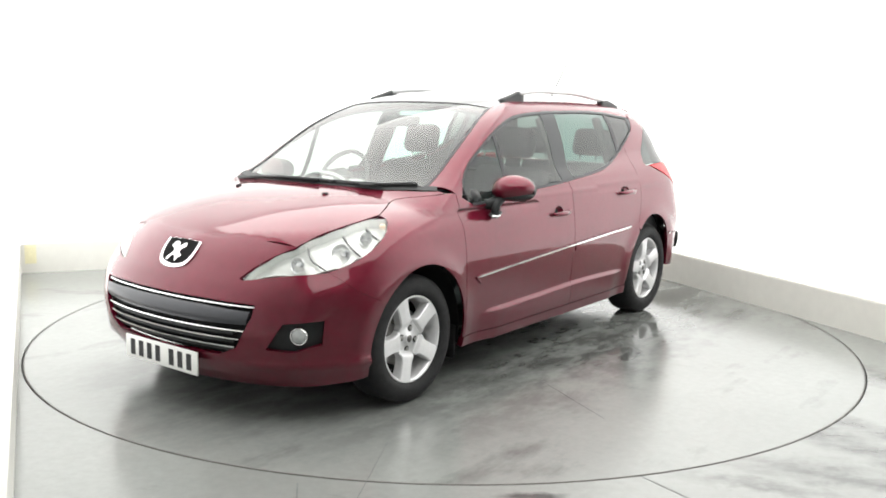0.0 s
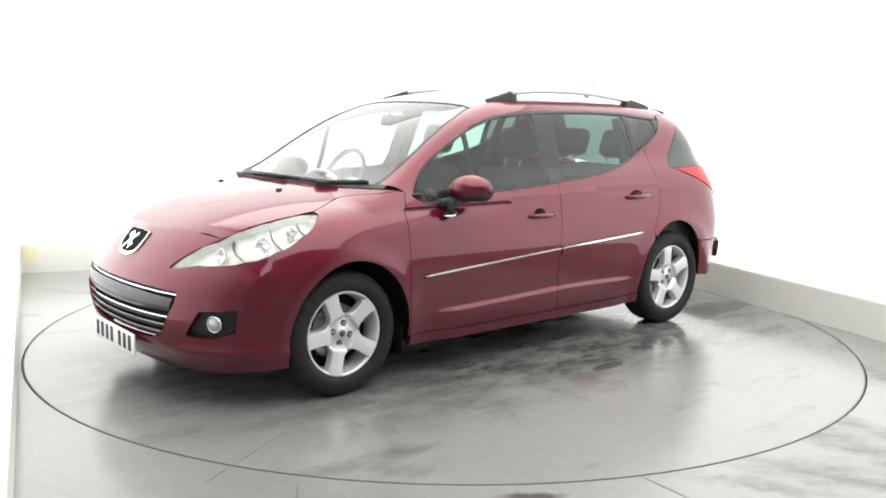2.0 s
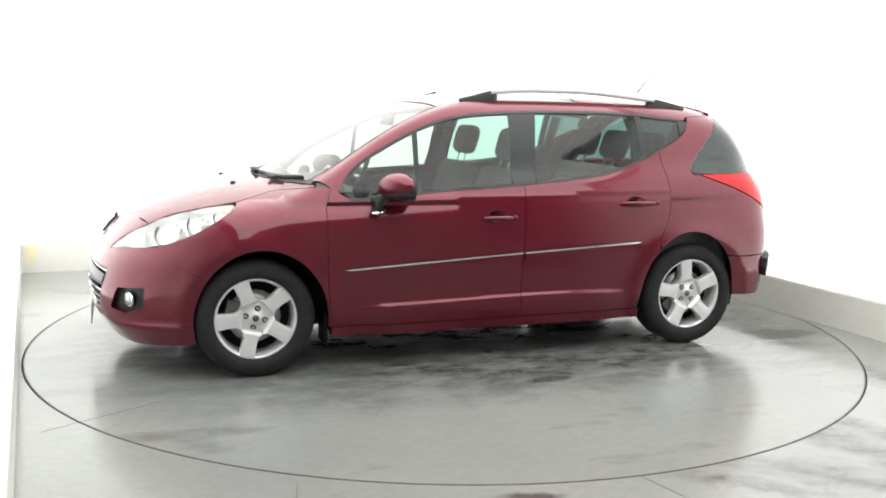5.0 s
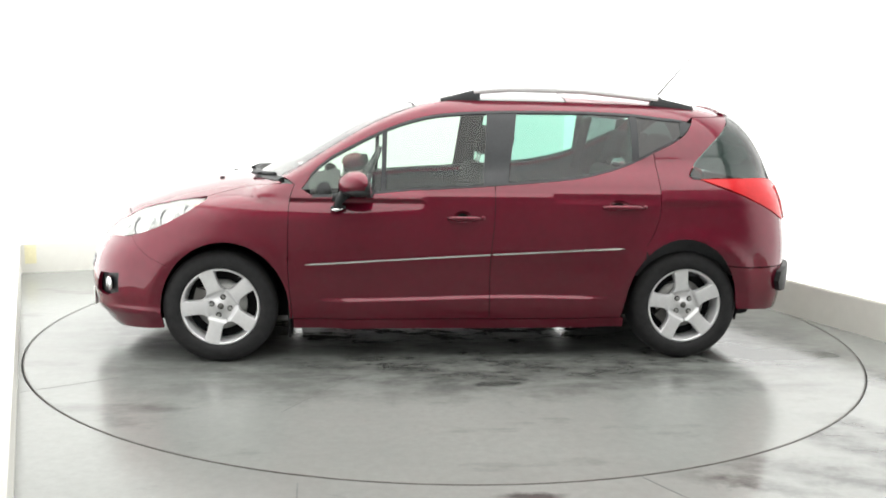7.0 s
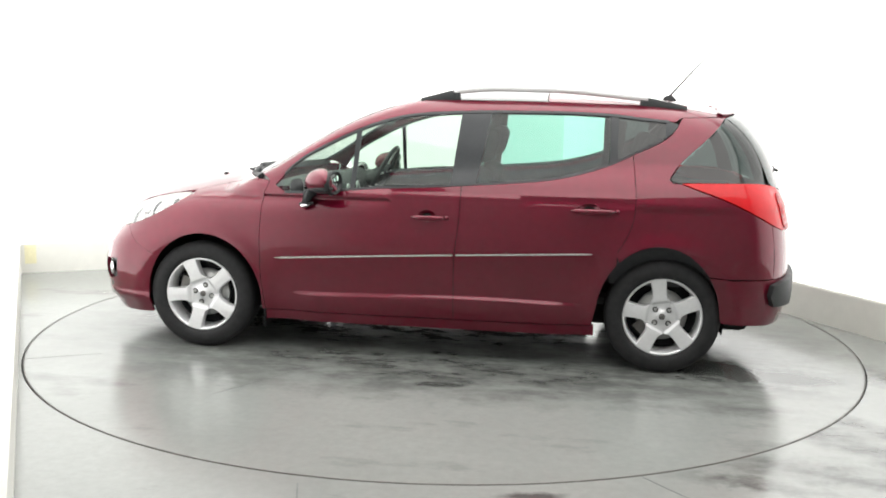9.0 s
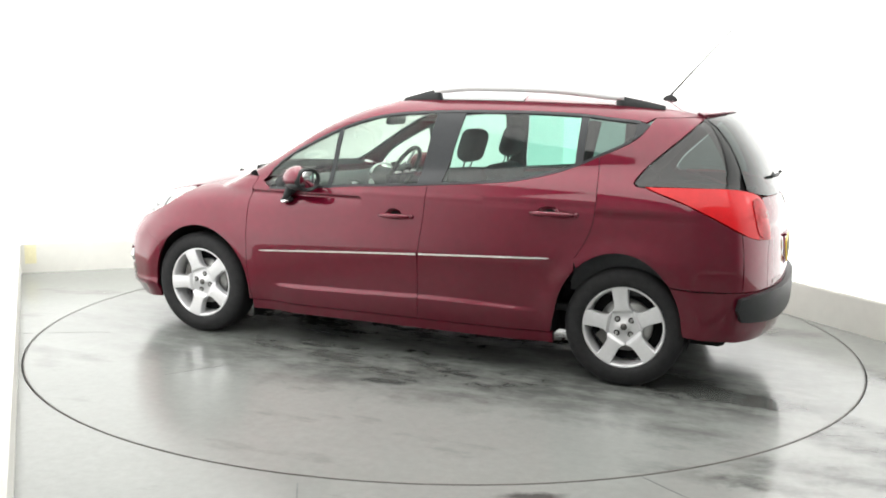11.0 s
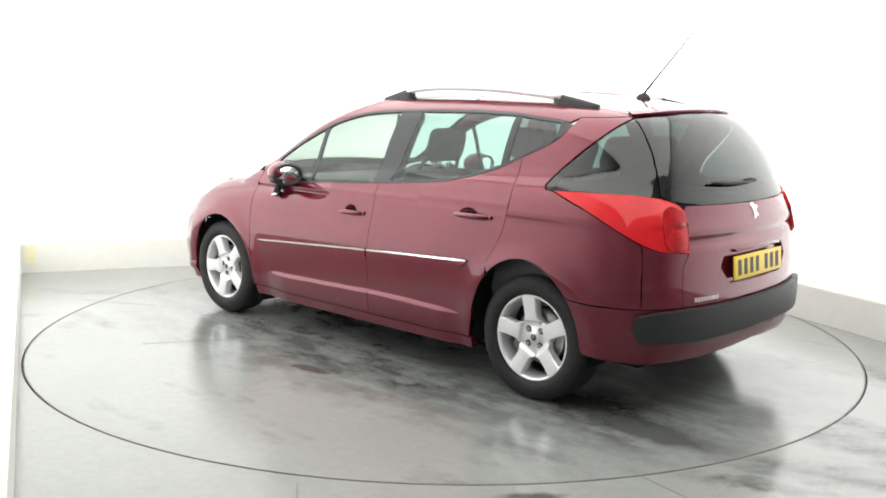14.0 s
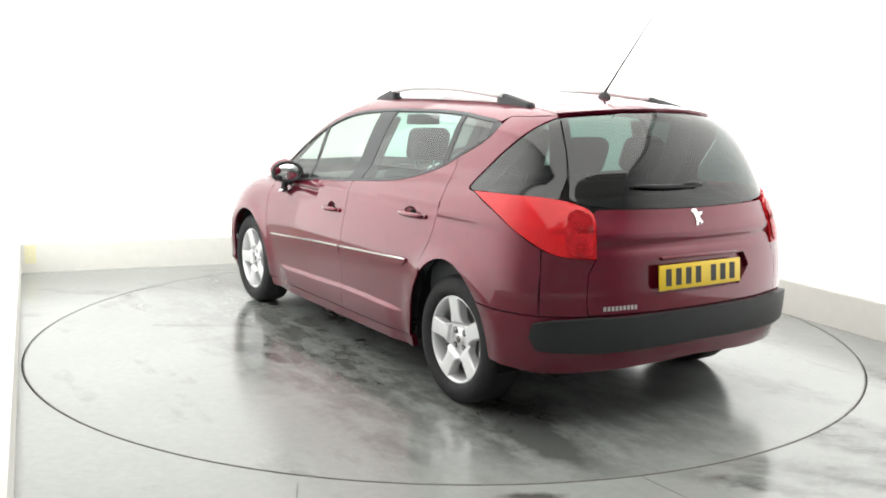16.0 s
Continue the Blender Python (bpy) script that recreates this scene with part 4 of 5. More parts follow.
def oriented(p, n, s=1):
    """A pose on the skin whose z looks outward."""
    q = Vector((n[0], n[1] * s, n[2])).to_track_quat("Z", "Y").to_matrix().to_4x4()
    return Matrix.Translation(flip_y(p, s)) @ q


def build_headlamp(mirror):
    s = -1 if mirror else 1
    out = smooth_outline([(1.952, 0.630), (1.888, 0.650), (1.772, 0.668), (1.609, 0.717), (1.455, 0.795), (1.345, 0.867)] + [(x, z - 0.001) for x, z in LAMP_TOP[:-1]], sharp=(0, 5))
    lamp = skin("headlamp", out, "side", LENS, car, mirror=mirror, level=-0.001, depth=0, label="clear almond-shaped headlamp")
    mid = np.mean(np.array(out), 0)
    small = [mid + (np.array(p) - mid) * 0.985 for p in out]
    skin("lamp_bezel", small, "side", LAMP_BACK, lamp, mirror=mirror, level=-0.045, depth=-0.042, grid=0.02, crease=lamp_relief)
    for x, z, r, back in ((1.80, 0.710, 0.037, 0.028), (1.645, 0.755, 0.047, 0.030), (1.510, 0.808, 0.031, 0.026)):
        p, n = lay("side", [x], [z], -back)
        tilt = Vector((n[0][0] + 0.9, n[0][1] * 0.6, n[0][2] * 0.5)).normalized()
        m = oriented(p[0], tilt, s)
        bowl = lathe([(r, 0.012), (r * 0.96, 0.014), (r * 0.90, 0.006), (r * 0.7, -0.012), (r * 0.4, -0.022), (0.001, -0.026)], 32, m)
        part("reflector_bowl", bowl, REFLECTOR, lamp)
        part("bulb", lathe([(r * 0.22, -0.020), (r * 0.24, 0.0), (r * 0.12, 0.012), (0.001, 0.014)], 16, m), CHROME, lamp)
    # thin dark edges between the chambers of the lamp
    for x, lean in ((1.735, 0.020), (1.580, 0.018), (1.455, 0.012)):
        za = float(np.interp(x, (1.345, 1.455, 1.609, 1.772, 1.888), (0.867, 0.795, 0.717, 0.668, 0.650))) + 0.008
        zb = float(np.interp(x, (1.41, 1.55, 1.678, 1.765, 1.84), (0.868, 0.843, 0.808, 0.766, 0.725))) - 0.008
        zs = np.linspace(za, zb, 7)
        bow = [x + lean * math.sin(math.pi * (z - za) / (zb - za)) for z in zs]
        edge = [(u + 0.0025, z) for u, z in zip(bow, zs)] + [(u - 0.0025, z) for u, z in zip(bow[::-1], zs[::-1])]
        skin("lamp_divider", edge, "side", BLACK_SATIN, lamp, mirror=mirror, level=-0.024, depth=0.012, grid=0.02)
    p, n = lay("side", [1.39], [0.850], -0.02)
    part("indicator_bulb", lathe([(0.016, 0.0), (0.014, 0.010), (0.001, 0.014)], 16, oriented(p[0], n[0], s)), AMBER, lamp)


def lamp_relief(p):
    return 0.004 * np.sin(p[:, 0] * 60) * np.sin(p[:, 2] * 50 + p[:, 0] * 20)


AMBER = material("indicator_amber", (0.80, 0.58, 0.40), rough=0.2, coat=0.6)
LAMP_BACK = material("lamp_inner_silver", (0.74, 0.75, 0.73), rough=0.25, metal=0.3, grain=0.15, scale=14)
for m in (False, True):
    build_headlamp(m)


def build_grille():
    half = [(0.0, 0.552), (0.25, 0.552), (0.512, 0.546), (0.502, 0.486), (0.432, 0.344), (0.345, 0.300), (0.0, 0.292)]
    grille = skin("grille", both_sides(half), "nose", LINER, car, level=-0.035, depth=0, label="black grille with thin chrome bars")
    # broad dark band across the upper half
    band = both_sides([(0.0, 0.520), (0.25, 0.518), (0.478, 0.508), (0.462, 0.452), (0.24, 0.446), (0.0, 0.447)])
    skin("grille_band", band, "nose", BAND, grille, level=-0.008, depth=0.03, crease=lambda p: 0.014 * np.clip(1 - ((p[:, 2] - 0.483) / 0.036) ** 2, 0, 1))
    for z, a, drop in ((0.533, 0.492, 0.006), (0.425, 0.452, 0.002), (0.386, 0.430, 0.002), (0.348, 0.405, 0.002)):
        xs = np.linspace(0, a, 14)
        bar = [(float(t), z - drop * (t / a) ** 2 + 0.0032) for t in xs] + [(float(t), z - drop * (t / a) ** 2 - 0.0032) for t in xs[::-1]]
        skin("chrome_bar", bar + [(-t, b) for t, b in bar[::-1] if t > 1e-6], "nose", CHROME, grille, level=-0.006, depth=0.016)
    for z in (0.405, 0.367, 0.328):
        xs = np.linspace(0, 0.40, 14)
        bar = [(float(t), z + 0.006) for t in xs] + [(float(t), z - 0.006) for t in xs[::-1]]
        skin("grille_slat", bar + [(-t, b) for t, b in bar[::-1] if t > 1e-6], "nose", BLACK, grille, level=-0.018, depth=0.016)
    # badge of the maker as a plain shield
    shield = smooth_outline([(-0.125, 0.752), (0.0, 0.757), (0.125, 0.752), (0.118, 0.700), (0.085, 0.655), (0.0, 0.640), (-0.085, 0.655), (-0.118, 0.700)], sharp=(0, 2), step=0.015)
    badge = skin("badge", shield, "nose", CHROME, car, level=0.007, depth=0.012, grid=0.02, label="black shield badge with a chrome rim")
    c = np.array([0.0, 0.704])
    skin("badge_field", [c + (np.array(p) - c) * 0.86 + (0, 0.006) for p in shield], "nose", LINER, badge, level=0.0095, depth=0.004, grid=0.02)
    emblem = [(-0.052, 0.722), (-0.030, 0.741), (-0.004, 0.735), (0.006, 0.722), (0.040, 0.740), (0.052, 0.728), (0.026, 0.712), (0.022, 0.700), (0.048, 0.688), (0.030, 0.678), (0.022, 0.660), (0.008, 0.682), (-0.012, 0.688), (-0.030, 0.666), (-0.048, 0.664), (-0.034, 0.684), (-0.014, 0.700), (-0.024, 0.712)]
    skin("badge_emblem", smooth_outline(emblem, step=0.01), "nose", CHROME, badge, level=0.014, depth=0.005, grid=0.02)
    for s in (False, True):
        big = [(0.520, 0.338), (0.598, 0.468), (0.780, 0.482), (0.770, 0.358), (0.645, 0.322)]
        bez = skin("fog_lamp_bezel", big, "nose", BLACK, car, level=-0.030, depth=0, mirror=s, label="black surround of the fog lamp")
        p, n = lay("nose", [0.672], [0.408], -0.026)
        tilt = (n[0] + np.array([0.9, 0, 0]))
        m = oriented(p[0], tilt / np.linalg.norm(tilt), -1 if s else 1)
        part("fog_lamp", lathe([(0.033, 0.0), (0.034, 0.012), (0.030, 0.018), (0.024, 0.021), (0.001, 0.024)], 32, m), FOGGLASS, bez, "round clear fog lamp")
        part("fog_lamp_rim", lathe([(0.039, 0.004), (0.038, 0.014), (0.033, 0.014), (0.032, 0.0)], 32, m), CHROME, bez)


BAND = material("grille_band_grey", (0.045, 0.047, 0.055), rough=0.28, grain=0.1, scale=10)
FOGGLASS = material("fog_glass", (0.40, 0.42, 0.42), rough=0.15, metal=0.5, coat=0.8, grain=0.2, scale=40)
build_grille()


def build_plate(name, x, z0, z1, mat, ahead, label, tilt):
    """A number plate; its characters are plain dark bars."""
    h, w = (z1 - z0) / 2, 0.26
    m = pose(x, 0, (z0 + z1) / 2, 0, tilt, 0)
    plate = part(name, rounded_box((-0.004, -w, -h), (0.004, w, h), 0.003, 2, m), mat, car, label)
    slots = [-0.205, -0.143, -0.081, -0.019, 0.079, 0.141, 0.203]
    sgn = 1 if ahead else -1
    for y in slots:
        bm = bmesh.new()
        box(bm, (sgn * 0.0035, y * sgn - 0.017, -0.037), (sgn * 0.0052, y * sgn + 0.017, 0.037), m)
        bmesh.ops.recalc_face_normals(bm, faces=bm.faces)
        part("plate_bar", bm, INK, plate, smooth=False)
    return plate


build_plate("number_plate", 2.062, 0.197, 0.304, PLATE_WHITE, True, "white front number plate with plain dark bars", 0)
build_plate("number_plate", -1.992, 0.612, 0.722, PLATE_YELLOW, False, "yellow rear number plate with plain dark bars", 5)


def build_side_fittings(mirror):
    s = -1 if mirror else 1
    # rubbing strip with its bright insert, one length on each door
    for x0, x1 in ((0.824, -0.160), (-0.176, -0.895)):
        xs = np.linspace(x0, x1, 24)
        f = lambda x: 0.541 + (0.821 - x) * 0.0525 + 0.004 * math.sin((x + 0.9) * 1.8)
        taper = lambda x: min(1, (0.826 - x) / 0.05 + 0.15, (x + 0.897) / 0.05 + 0.15)
        rub = [(x, f(x) + 0.006 * taper(x)) for x in xs] + [(x, f(x) - 0.040 * taper(x)) for x in xs[::-1]]
        band = skin("rubbing_strip", rub, "side", PAINT, car, level=0.009, depth=0.014, mirror=mirror)
        line = [(x, f(x) + 0.0045 * taper(x)) for x in xs] + [(x, f(x) - 0.0045 * taper(x)) for x in xs[::-1]]
        skin("bright_insert", line, "side", CHROME, band, level=0.0125, depth=0.006, mirror=mirror)
    # door handles: a dished cup and a bar across it
    for cx, cz, rx, rz, x0, x1, zb in HANDLES:
        cup = [(cx + 1.06 * rx * math.cos(a), cz + 1.06 * rz * math.sin(a)) for a in np.linspace(0, 2 * math.pi, 28, endpoint=False)]
        grip = skin("handle_cup", cup, "side", PAINT, car, mirror=mirror, level=-0.004, depth=0, grid=0.012, crease=lambda p: -0.026 * np.clip(1.05 - ((p[:, 0] - cx) / rx) ** 2 - ((p[:, 2] - cz) / rz) ** 2, 0, 1))
        xs = np.linspace(x0, x1, 9)
        base = lay("side", xs, np.full(9, zb))[0]
        pts = [(p[0], (p[1] + 0.004 + 0.026 * math.sin(math.pi * min(max((i + 0.35) / 8.7, 0), 1)) ** 0.6) * s, p[2]) for i, p in enumerate(base)]
        part("door_handle", tube(pts, [0.006, 0.010, 0.0115, 0.012, 0.012, 0.012, 0.0115, 0.010, 0.006], 12, 1.15), PAINT, grip)
        p, n = lay("side", [x1 - 0.012], [zb])
        part("lock_cap", lathe([(0.012, 0.0), (0.012, 0.008), (0.009, 0.011), (0.001, 0.012)], 18, oriented(p[0], n[0], s)), PAINT, grip)
    # mirror: housing, dark foot, glass, lamp
    bm = bmesh.new()
    bmesh.ops.create_uvsphere(bm, u_segments=32, v_segments=20, radius=1.0)
    for v in bm.verts:
        x, y, z = v.co
        x = x * (0.100 if x > 0 else 0.056)
        zz = z * (0.076 if z > 0 else 0.060) * (1 - 0.15 * y)
        v.co = Vector((0.545 + x - 0.035 * y, (0.893 + y * 0.100) * s, 0.962 + zz + 0.006 * y))
    if mirror:
        bmesh.ops.reverse_faces(bm, faces=bm.faces)
    wing = part("wing_mirror", bm, PAINT, car, "body-coloured door mirror with a dark foot")
    bm = bmesh.new()
    bmesh.ops.create_uvsphere(bm, u_segments=28, v_segments=14, radius=1.0)
    for v in bm.verts:
        x, y, z = v.co
        v.co = Vector((0.542 + x * (0.086 if x > 0 else 0.054) - 0.035 * y, (0.893 + y * 0.094) * s, 0.934 + z * 0.032))
    if mirror:
        bmesh.ops.reverse_faces(bm, faces=bm.faces)
    part("mirror_underside", bm, BLACK, wing)
    m = pose(0.484, 0.895 * s, 0.962, 0, -90, 0) @ pose(0, 0, 0, -8 * s, 0, 0)
    bm = lathe([(0.001, 0.012), (0.8, 0.010), (1.0, 0.0)], 36, Matrix())
    for v in bm.verts:
        v.co = m @ Vector((v.co.x * 0.052, v.co.y * 0.080, v.co.z))
    part("mirror_glass", bm, MIRROR, wing)
    bm = lathe([(1.00, -0.004), (1.04, 0.012), (1.16, 0.012), (1.22, -0.012)], 36, Matrix())
    for v in bm.verts:
        v.co = m @ Vector((v.co.x * 0.054, v.co.y * 0.082, v.co.z))
    part("mirror_rim", bm, BLACK, wing)
    foot = tube([(0.665, 0.772 * s, 0.880), (0.640, 0.815 * s, 0.892), (0.600, 0.850 * s, 0.918)], [0.034, 0.030, 0.028], 14, 0.9)
    part("mirror_foot", foot, BLACK, wing)
    low = tube([(0.685, 0.842 * s, 0.838), (0.655, 0.850 * s, 0.834), (0.610, 0.852 * s, 0.846)], [0.012, 0.020, 0.012], 12, 0.8)
    part("mirror_stalk", low, BLACK, wing)
    part("mirror_lamp", tube([(0.690, 0.852 * s, 0.832), (0.660, 0.866 * s, 0.830), (0.625, 0.866 * s, 0.838)], [0.004, 0.013, 0.005], 10, 0.8), CHROME, wing)
    post = tube([(0.660, 0.850 * s, 0.838), (0.640, 0.845 * s, 0.880), (0.605, 0.860 * s, 0.930)], [0.018, 0.024, 0.026], 10)
    part("mirror_arm", post, BLACK, wing)
    # speaker cover at the window's front corner
    p, n = lay("side", [0.725], [0.935], -0.010)
    part("door_speaker", lathe([(0.042, 0.0), (0.040, 0.008), (0.001, 0.012)], 24, oriented(p[0], n[0], s)), BLACK, car)
    # roof rail
    y = 0.487 * s
    def rail_z(x):
        return float(spl(x, (-1.37, -1.14, -0.65, -0.35, -0.13, 0.08), (1.417, 1.444, 1.483, 1.486, 1.470, 1.430)))
    xs = np.linspace(-0.10, -1.16, 26)
    rail = tube([(x, y, rail_z(x) - 0.003) for x in xs], 0.024, 14, 0.95)
    rail_ob = part("roof_rail", rail, RAIL, car, "silver roof rail on black feet")
    for x0, x1 in ((0.085, -0.135), (-1.120, -1.370)):
        bm = bmesh.new()
        rows = []
        for x in np.linspace(x0, x1, 9):
            zr = on_top([(x, 0.487)])[0][2]
            u = abs(x - (x1 if x0 > 0 else x0)) / abs(x1 - x0)
            zt = zr + max((rail_z(x) + 0.003 - zr) * (1 - 0.55 * u ** 1.5), 0.004)
            rows.append([bm.verts.new((x, y + dy, z)) for dy, z in ((-0.020, zr - 0.012), (-0.017, zt - 0.010), (-0.009, zt), (0.009, zt), (0.017, zt - 0.010), (0.020, zr - 0.012))])
        for p, q in zip(rows, rows[1:]):
            for i in range(5):
                bm.faces.new((p[i], p[i + 1], q[i + 1], q[i]))
        bm.faces.new(rows[0])
        bm.faces.new(rows[-1][::-1])
        bmesh.ops.recalc_face_normals(bm, faces=bm.faces)
        part("rail_foot", bm, BLACK, rail_ob)


HANDLES = ((-0.012, 0.798, 0.046, 0.031, 0.070, -0.108, 0.789), (-0.868, 0.861, 0.056, 0.028, -0.775, -1.000, 0.852))
MIRROR = material("mirror_silver", (0.85, 0.86, 0.87), rough=0.03, metal=1.0)
for m in (False, True):
    build_side_fittings(m)


def build_top_fittings():
    base = lathe([(0.030, -0.02), (0.028, 0.004), (0.018, 0.022), (0.010, 0.030), (0.001, 0.031)], 20, pose(-1.318, 0, 1.436) @ Matrix.Diagonal((1.5, 0.6, 0.9, 1)))
    aerial = part("aerial", base, BLACK, car, "black roof aerial leaning back")
    part("aerial_rod", tube([(-1.320, 0, 1.459), (-1.40, 0, 1.553), (-1.625, 0, 1.812)], [0.0065, 0.0048, 0.0030], 8), BLACK, aerial)
    # wipers lie along the foot of the screen
    for pts, piv in (([(1.060, -0.62), (1.100, -0.44), (1.130, -0.20), (1.140, 0.08), (1.130, 0.20)], (1.150, 0.10)), ([(1.135, 0.16), (1.105, 0.32), (1.060, 0.46), (0.985, 0.61)], (1.120, 0.36))):
        p, n = lay("top", [q[0] for q in pts], [q[1] for q in pts], 0.011)
        blade = part("wiper", tube([tuple(q) for q in p], 0.008, 8, 1.4), BLACK, car, "black windscreen wiper")
        q, _ = lay("top", [piv[0] + 0.01, p[2][0] + 0.015, p[1][0] + 0.008], [piv[1], p[2][1], p[1][1]], 0.020)
        part("wiper_arm", tube([tuple(v) for v in q], [0.012, 0.009, 0.005], 8, 0.8), BLACK, blade)
    for y in (0.30, -0.33):
        p, n = lay("top", [1.315], [y])
        part("washer_jet", rounded_box((-0.014, -0.011, -0.004), (0.014, 0.011, 0.009), 0.004, 2, Matrix.Translation(p[0])), BLACK, car)
    # rear wiper, badge, letters
    p, n = lay("tail", [0.363, 0.26, 0.16, 0.05, -0.049], [1.052, 1.049, 1.047, 1.048, 1.050], 0.016)
    blade = part("rear_wiper", tube([tuple(q) for q in p], [0.005, 0.008, 0.009, 0.009, 0.006], 8, 1.2), BLACK, car, "black rear wiper")
    q, _ = lay("tail", [0.08, 0.0, -0.045], [1.054, 1.056, 1.050], 0.022)
    part("wiper_arm", tube([tuple(v) for v in q], [0.005, 0.009, 0.010], 8), BLACK, blade)
    emblem = [(0.040, 0.944), (0.026, 0.953), (0.004, 0.951), (-0.004, 0.934), (-0.030, 0.940), (-0.034, 0.932), (-0.010, 0.920), (-0.014, 0.904), (-0.030, 0.892), (-0.028, 0.872), (-0.018, 0.872), (-0.014, 0.888), (0.002, 0.900), (0.006, 0.884), (0.000, 0.868), (0.010, 0.868), (0.018, 0.886), (0.016, 0.912), (0.026, 0.934)]
    skin("badge", smooth_outline(emblem, step=0.012), "tail", CHROME, car, level=0.004, depth=0.008, grid=0.02, label="small chrome tailgate badge")
    for k, a in enumerate(np.linspace(0.505, 0.365, 9)):
        skin("letter_bar", [(a + 0.0055, 0.562), (a - 0.0055, 0.5615), (a - 0.0055, 0.5425), (a + 0.0055, 0.543)], "tail", LETTER, car, level=0.003, depth=0.003)
    p, n = lay("tail", [0.0], [0.757])
    part("tailgate_grip", rounded_box((-0.004, -0.24, -0.010), (0.03, 0.24, 0.006), 0.005, 2, Matrix.Translation((p[0][0] - 0.004, 0, 0.752))), PAINT, car)


LETTER = material("letter_grey", (0.55, 0.50, 0.50), rough=0.3, metal=0.6)
build_top_fittings()


# ---- inside the car ----
def cushion(lo, hi, r, m=Matrix(), bulge=0.02):
    """An upholstered block with soft edges and a swollen face."""
    bm = box(bmesh.new(), lo, hi)
    bmesh.ops.recalc_face_normals(bm, faces=bm.faces)
    bmesh.ops.bevel(bm, geom=bm.edges[:], offset=r, segments=4, affect="EDGES", profile=0.5)
    for v in bm.verts:
        v.co = m @ v.co
    return bm


def build_seat(x, y, name, wide=0.50, back_tilt=-16):
    seat = part(name, cushion((-0.25, -wide / 2, 0.0), (0.27, wide / 2, 0.16), 0.055, pose(x, y, 0.36, 0, -6, 0)), FABRIC, car, "dark grey cloth seat")
    m = pose(x - 0.22, y, 0.44, 0, back_tilt, 0)
    part("backrest", cushion((-0.075, -wide / 2, 0.0), (0.06, wide / 2, 0.60), 0.055, m), FABRIC, seat)
    heads = (0,) if wide < 0.8 else (-0.40, 0.0, 0.40)
    for hy in heads:
        part("headrest", cushion((-0.05, hy - 0.13, 0.655), (0.05, hy + 0.13, 0.845), 0.048, m), FABRIC, seat)
        for py in (-0.06, 0.06):
            a, b = m @ Vector((0, hy + py, 0.58)), m @ Vector((0, hy + py, 0.68))
            part("headrest_post", tube([a, b], 0.006, 8), CHROME, seat)
    return seat


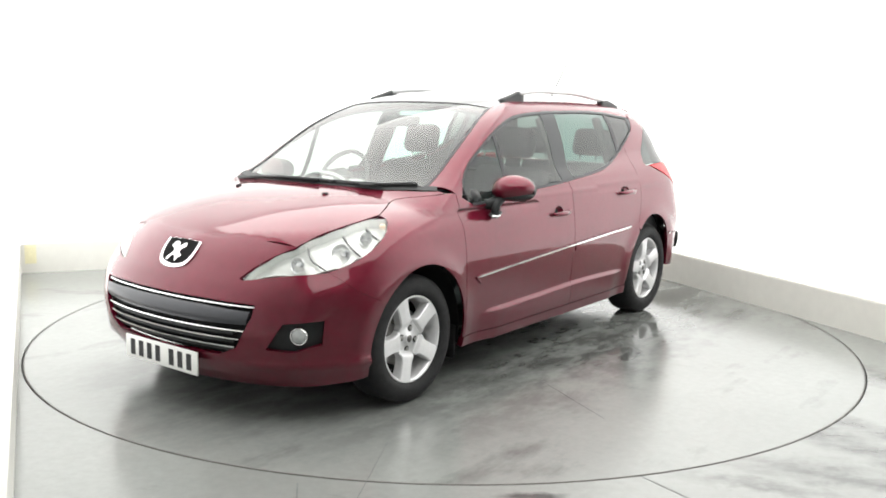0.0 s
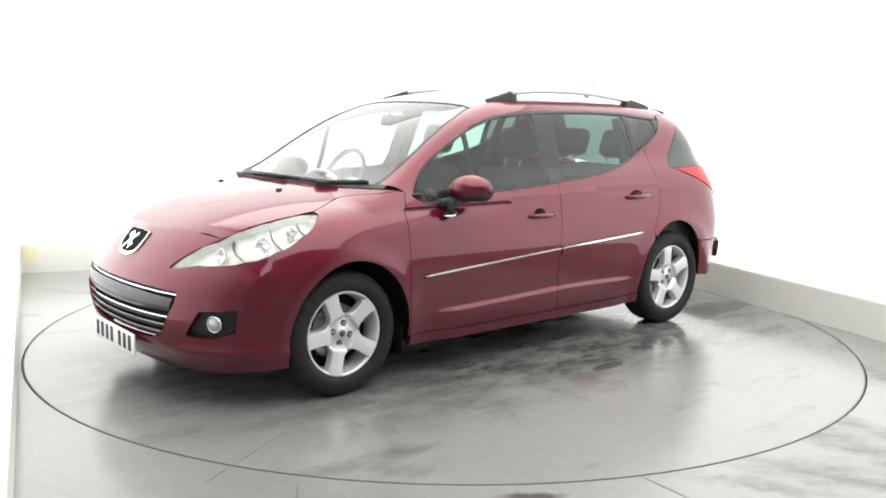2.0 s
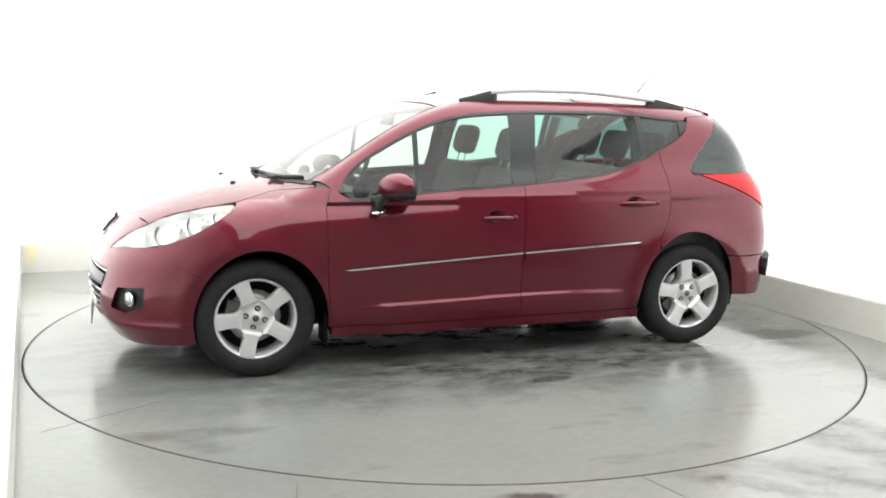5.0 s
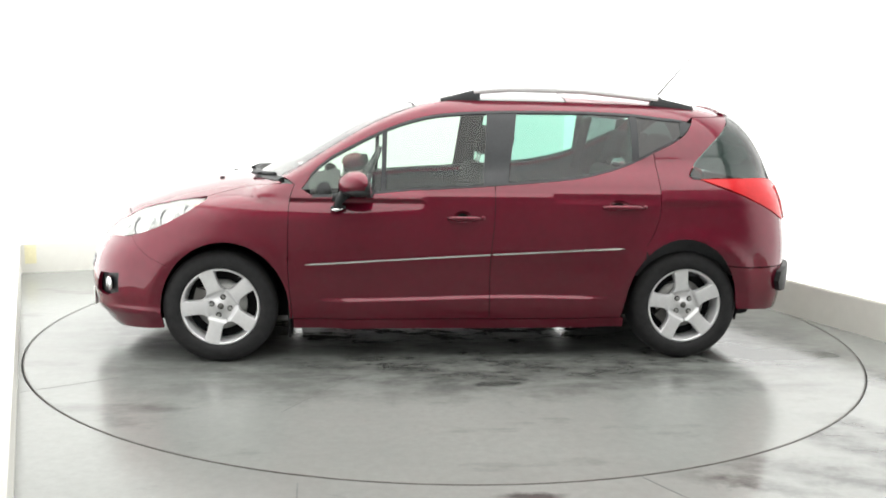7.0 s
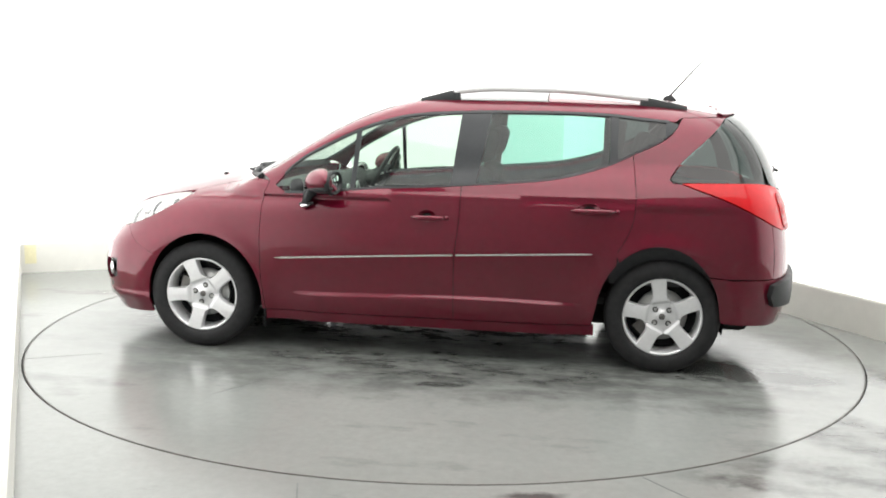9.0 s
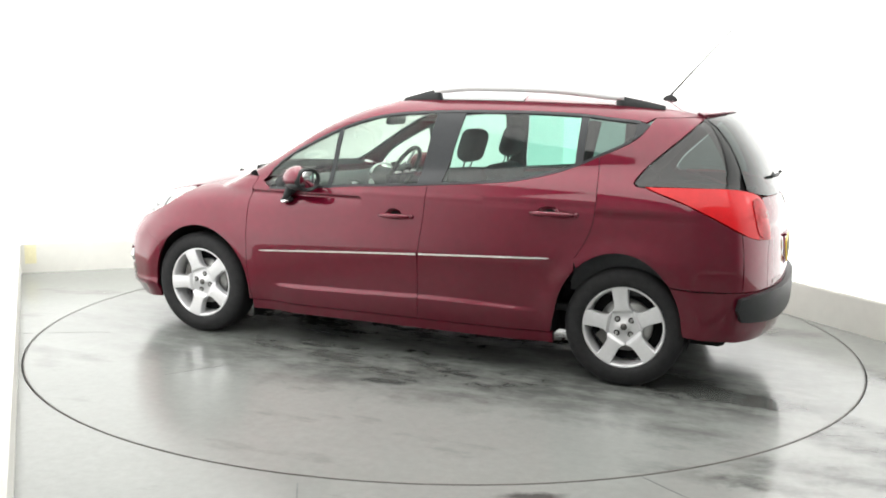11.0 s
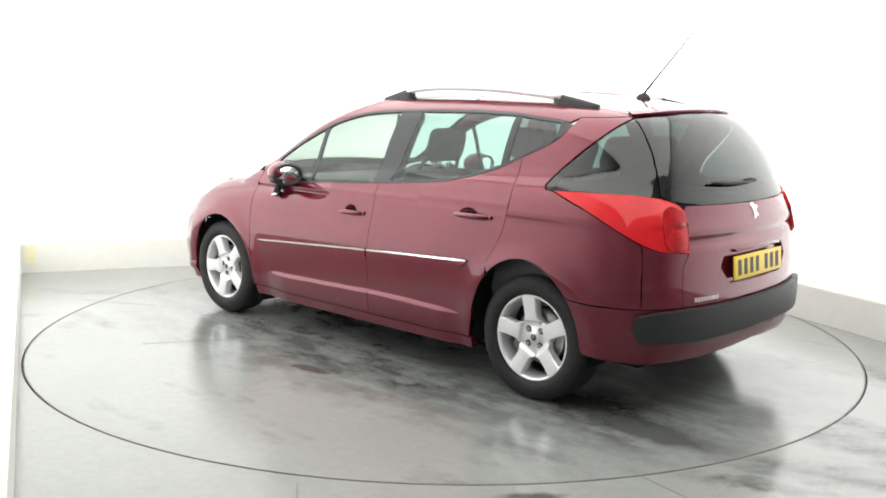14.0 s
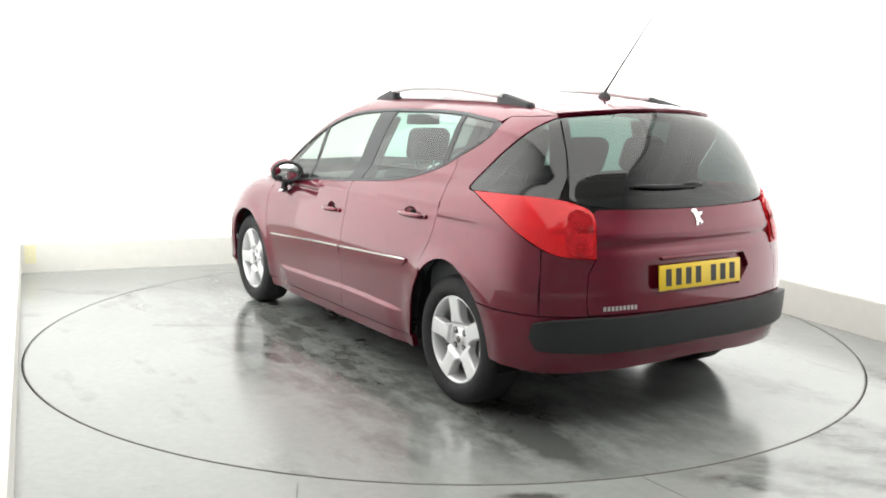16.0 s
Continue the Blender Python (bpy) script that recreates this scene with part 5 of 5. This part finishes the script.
def build_interior():
    build_seat(0.14, 0.37, "front_seat")
    build_seat(0.14, -0.37, "front_seat")
    build_seat(-0.72, 0.0, "rear_seat", 1.22, -20)
    # dashboard: a rounded cowl under the screen
    bm = bmesh.new()
    rows = []
    for y in np.linspace(-0.66, 0.66, 15):
        e = 0.12 * (abs(y) / 0.66) ** 2.5
        hood = 0.035 * math.exp(-((y + 0.37) / 0.16) ** 2)
        rows.append([bm.verts.new((x, y, z)) for x, z in ((1.10 - e * 1.6, 0.88), (0.98 - e, 0.915), (0.82 - e, 0.925), (0.70 - e * 0.5, 0.925 + hood), (0.62 - e * 0.4, 0.895 + hood), (0.58 - e * 0.3, 0.80), (0.62, 0.62), (0.75, 0.40))])
    for p, q in zip(rows, rows[1:]):
        for i in range(7):
            bm.faces.new((p[i], p[i + 1], q[i + 1], q[i]))
    bmesh.ops.recalc_face_normals(bm, faces=bm.faces)
    dash = part("dashboard", bm, DASH, car, "grey dashboard")
    part("binnacle_rim", tube([(0.64, -0.37 + 0.17 * math.cos(a), 0.925 + 0.055 * math.sin(a)) for a in np.linspace(0, math.pi, 15)], 0.008, 8), RAIL, dash)
    for y in (-0.62, -0.12, 0.12, 0.62):
        part("air_vent", lathe([(0.034, 0.0), (0.036, 0.008), (0.028, 0.008), (0.026, 0.0), (0.001, -0.002)], 24, pose(0.600, y, 0.855, 0, -80, 0)), RAIL, dash)
    m = pose(0.48, -0.37, 0.93, 0, 62, 0)
    ring = [m @ Vector((0.185 * math.cos(a), 0.185 * math.sin(a), 0)) for a in np.linspace(0, 2 * math.pi, 41)]
    wheel = part("steering_wheel", tube(ring, 0.015, 10), BLACK_SATIN, car, "black steering wheel")
    part("wheel_boss", lathe([(0.065, -0.02), (0.065, 0.02), (0.04, 0.03), (0.001, 0.032)], 24, m), BLACK_SATIN, wheel)
    for a in (0, 180, 90):
        b = math.radians(a + 90)
        part("wheel_spoke", tube([m @ Vector((0.05 * math.cos(b), 0.05 * math.sin(b), 0)), m @ Vector((0.18 * math.cos(b), 0.18 * math.sin(b), 0))], 0.016, 8, 0.5), RAIL, wheel)
    part("steering_column", tube([(0.49, -0.37, 0.92), (0.68, -0.37, 0.83)], 0.04, 12), DASH, wheel)
    inner = part("inner_mirror", rounded_box((-0.015, -0.12, -0.033), (0.015, 0.12, 0.033), 0.012, 3, pose(0.365, 0.0, 1.287, 0, -12, 0)), BLACK, car, "black inner mirror")
    part("mirror_stem", tube([(0.37, 0, 1.30), (0.41, 0, 1.33)], 0.008, 8), BLACK, inner)
    # door cards, boot trim, cabin floor, rear shelf
    for s in (1, -1):
        card = [(0.76, 0.30), (0.80, 0.88)] + [(x, win_low(x) - 0.006) for x in np.linspace(0.70, -1.05, 16)] + [(-0.95, 0.72), (-0.86, 0.30)]
        skin("door_card", card, "side", DASH, car, level=-0.075, depth=0, mirror=s < 0, grid=0.08)
        skin("boot_trim", [(-1.0, 0.45), (-1.0, 0.92), (-1.15, 1.0), (-1.5, 0.97), (-1.80, 0.95), (-1.80, 0.45)], "side", DASH, car, level=-0.09, depth=0, mirror=s < 0, grid=0.08)
    half = [(0.20, 0.0), (0.19, 0.44), (-0.6, 0.46), (-1.3, 0.44), (-1.55, 0.40), (-1.57, 0.0)]
    skin("headlining", both_sides_y(half), "top", LINING, car, level=-0.035, depth=0, grid=0.08)
    part("cabin_floor", rounded_box((-1.80, -0.70, 0.33), (0.85, 0.70, 0.37), 0.01, 1), DASH, car)
    part("bulkhead", rounded_box((0.86, -0.70, 0.30), (0.92, 0.70, 0.86), 0.02, 1), LINER, car)
    part("boot_cover", rounded_box((-1.78, -0.60, 0.905), (-1.02, 0.60, 0.925), 0.008, 1), DASH, car)
    for s in (1, -1):
        part("pillar_lining", tube([(-0.225, 0.735 * s, 0.93), (-0.240, 0.635 * s, 1.15), (-0.25, 0.555 * s, 1.31)], 0.040, 10, 0.6), DASH, car)
        part("rear_pillar_lining", tube([(-0.985, 0.67 * s, 0.97), (-1.00, 0.59 * s, 1.15), (-1.02, 0.52 * s, 1.31)], 0.036, 10, 0.6), DASH, car)
        part("seat_belt", tube([(-0.20, 0.70 * s, 0.95), (-0.23, 0.60 * s, 1.30)], 0.014, 6, 0.3), BLACK, car)
        part("rear_pillar_lining", tube([(-1.14, 0.62 * s, 1.00), (-1.30, 0.545 * s, 1.17), (-1.41, 0.46 * s, 1.33)], [0.075, 0.065, 0.055], 12, 0.6), DASH, car)


LINING = material("headlining_grey", (0.42, 0.42, 0.40), rough=0.9, grain=0.1, scale=30)
build_interior()


def motions():
    """Turntable and car turn together; the car stands a little off the centre."""
    turns = [(0.0, 233.32), (0.5, 230.74), (1.0, 227.53), (1.5, 224.10), (2.0, 220.50), (2.5, 217.09), (3.0, 213.68), (3.5, 210.25), (4.0, 206.65), (6.5, 189.43), (7.0, 186.02), (7.5, 182.31), (8.0, 178.59), (8.5, 175.13), (9.0, 171.97), (11.5, 154.87), (12.0, 151.35), (12.5, 147.87), (13.0, 144.35), (13.5, 140.97), (14.0, 137.47), (14.5, 133.93), (15.0, 130.58), (15.5, 127.06), (16.0, 123.30)]
    table_rows, car_rows = [], []
    for t, a in turns:
        m = pose(0, 0, 0, 0, 0, a)
        table_rows.append((t, m))
        car_rows.append((t, m @ pose(0.0087, -0.052, 0.0)))
    walk(turntable, table_rows)
    walk(car, car_rows)


motions()
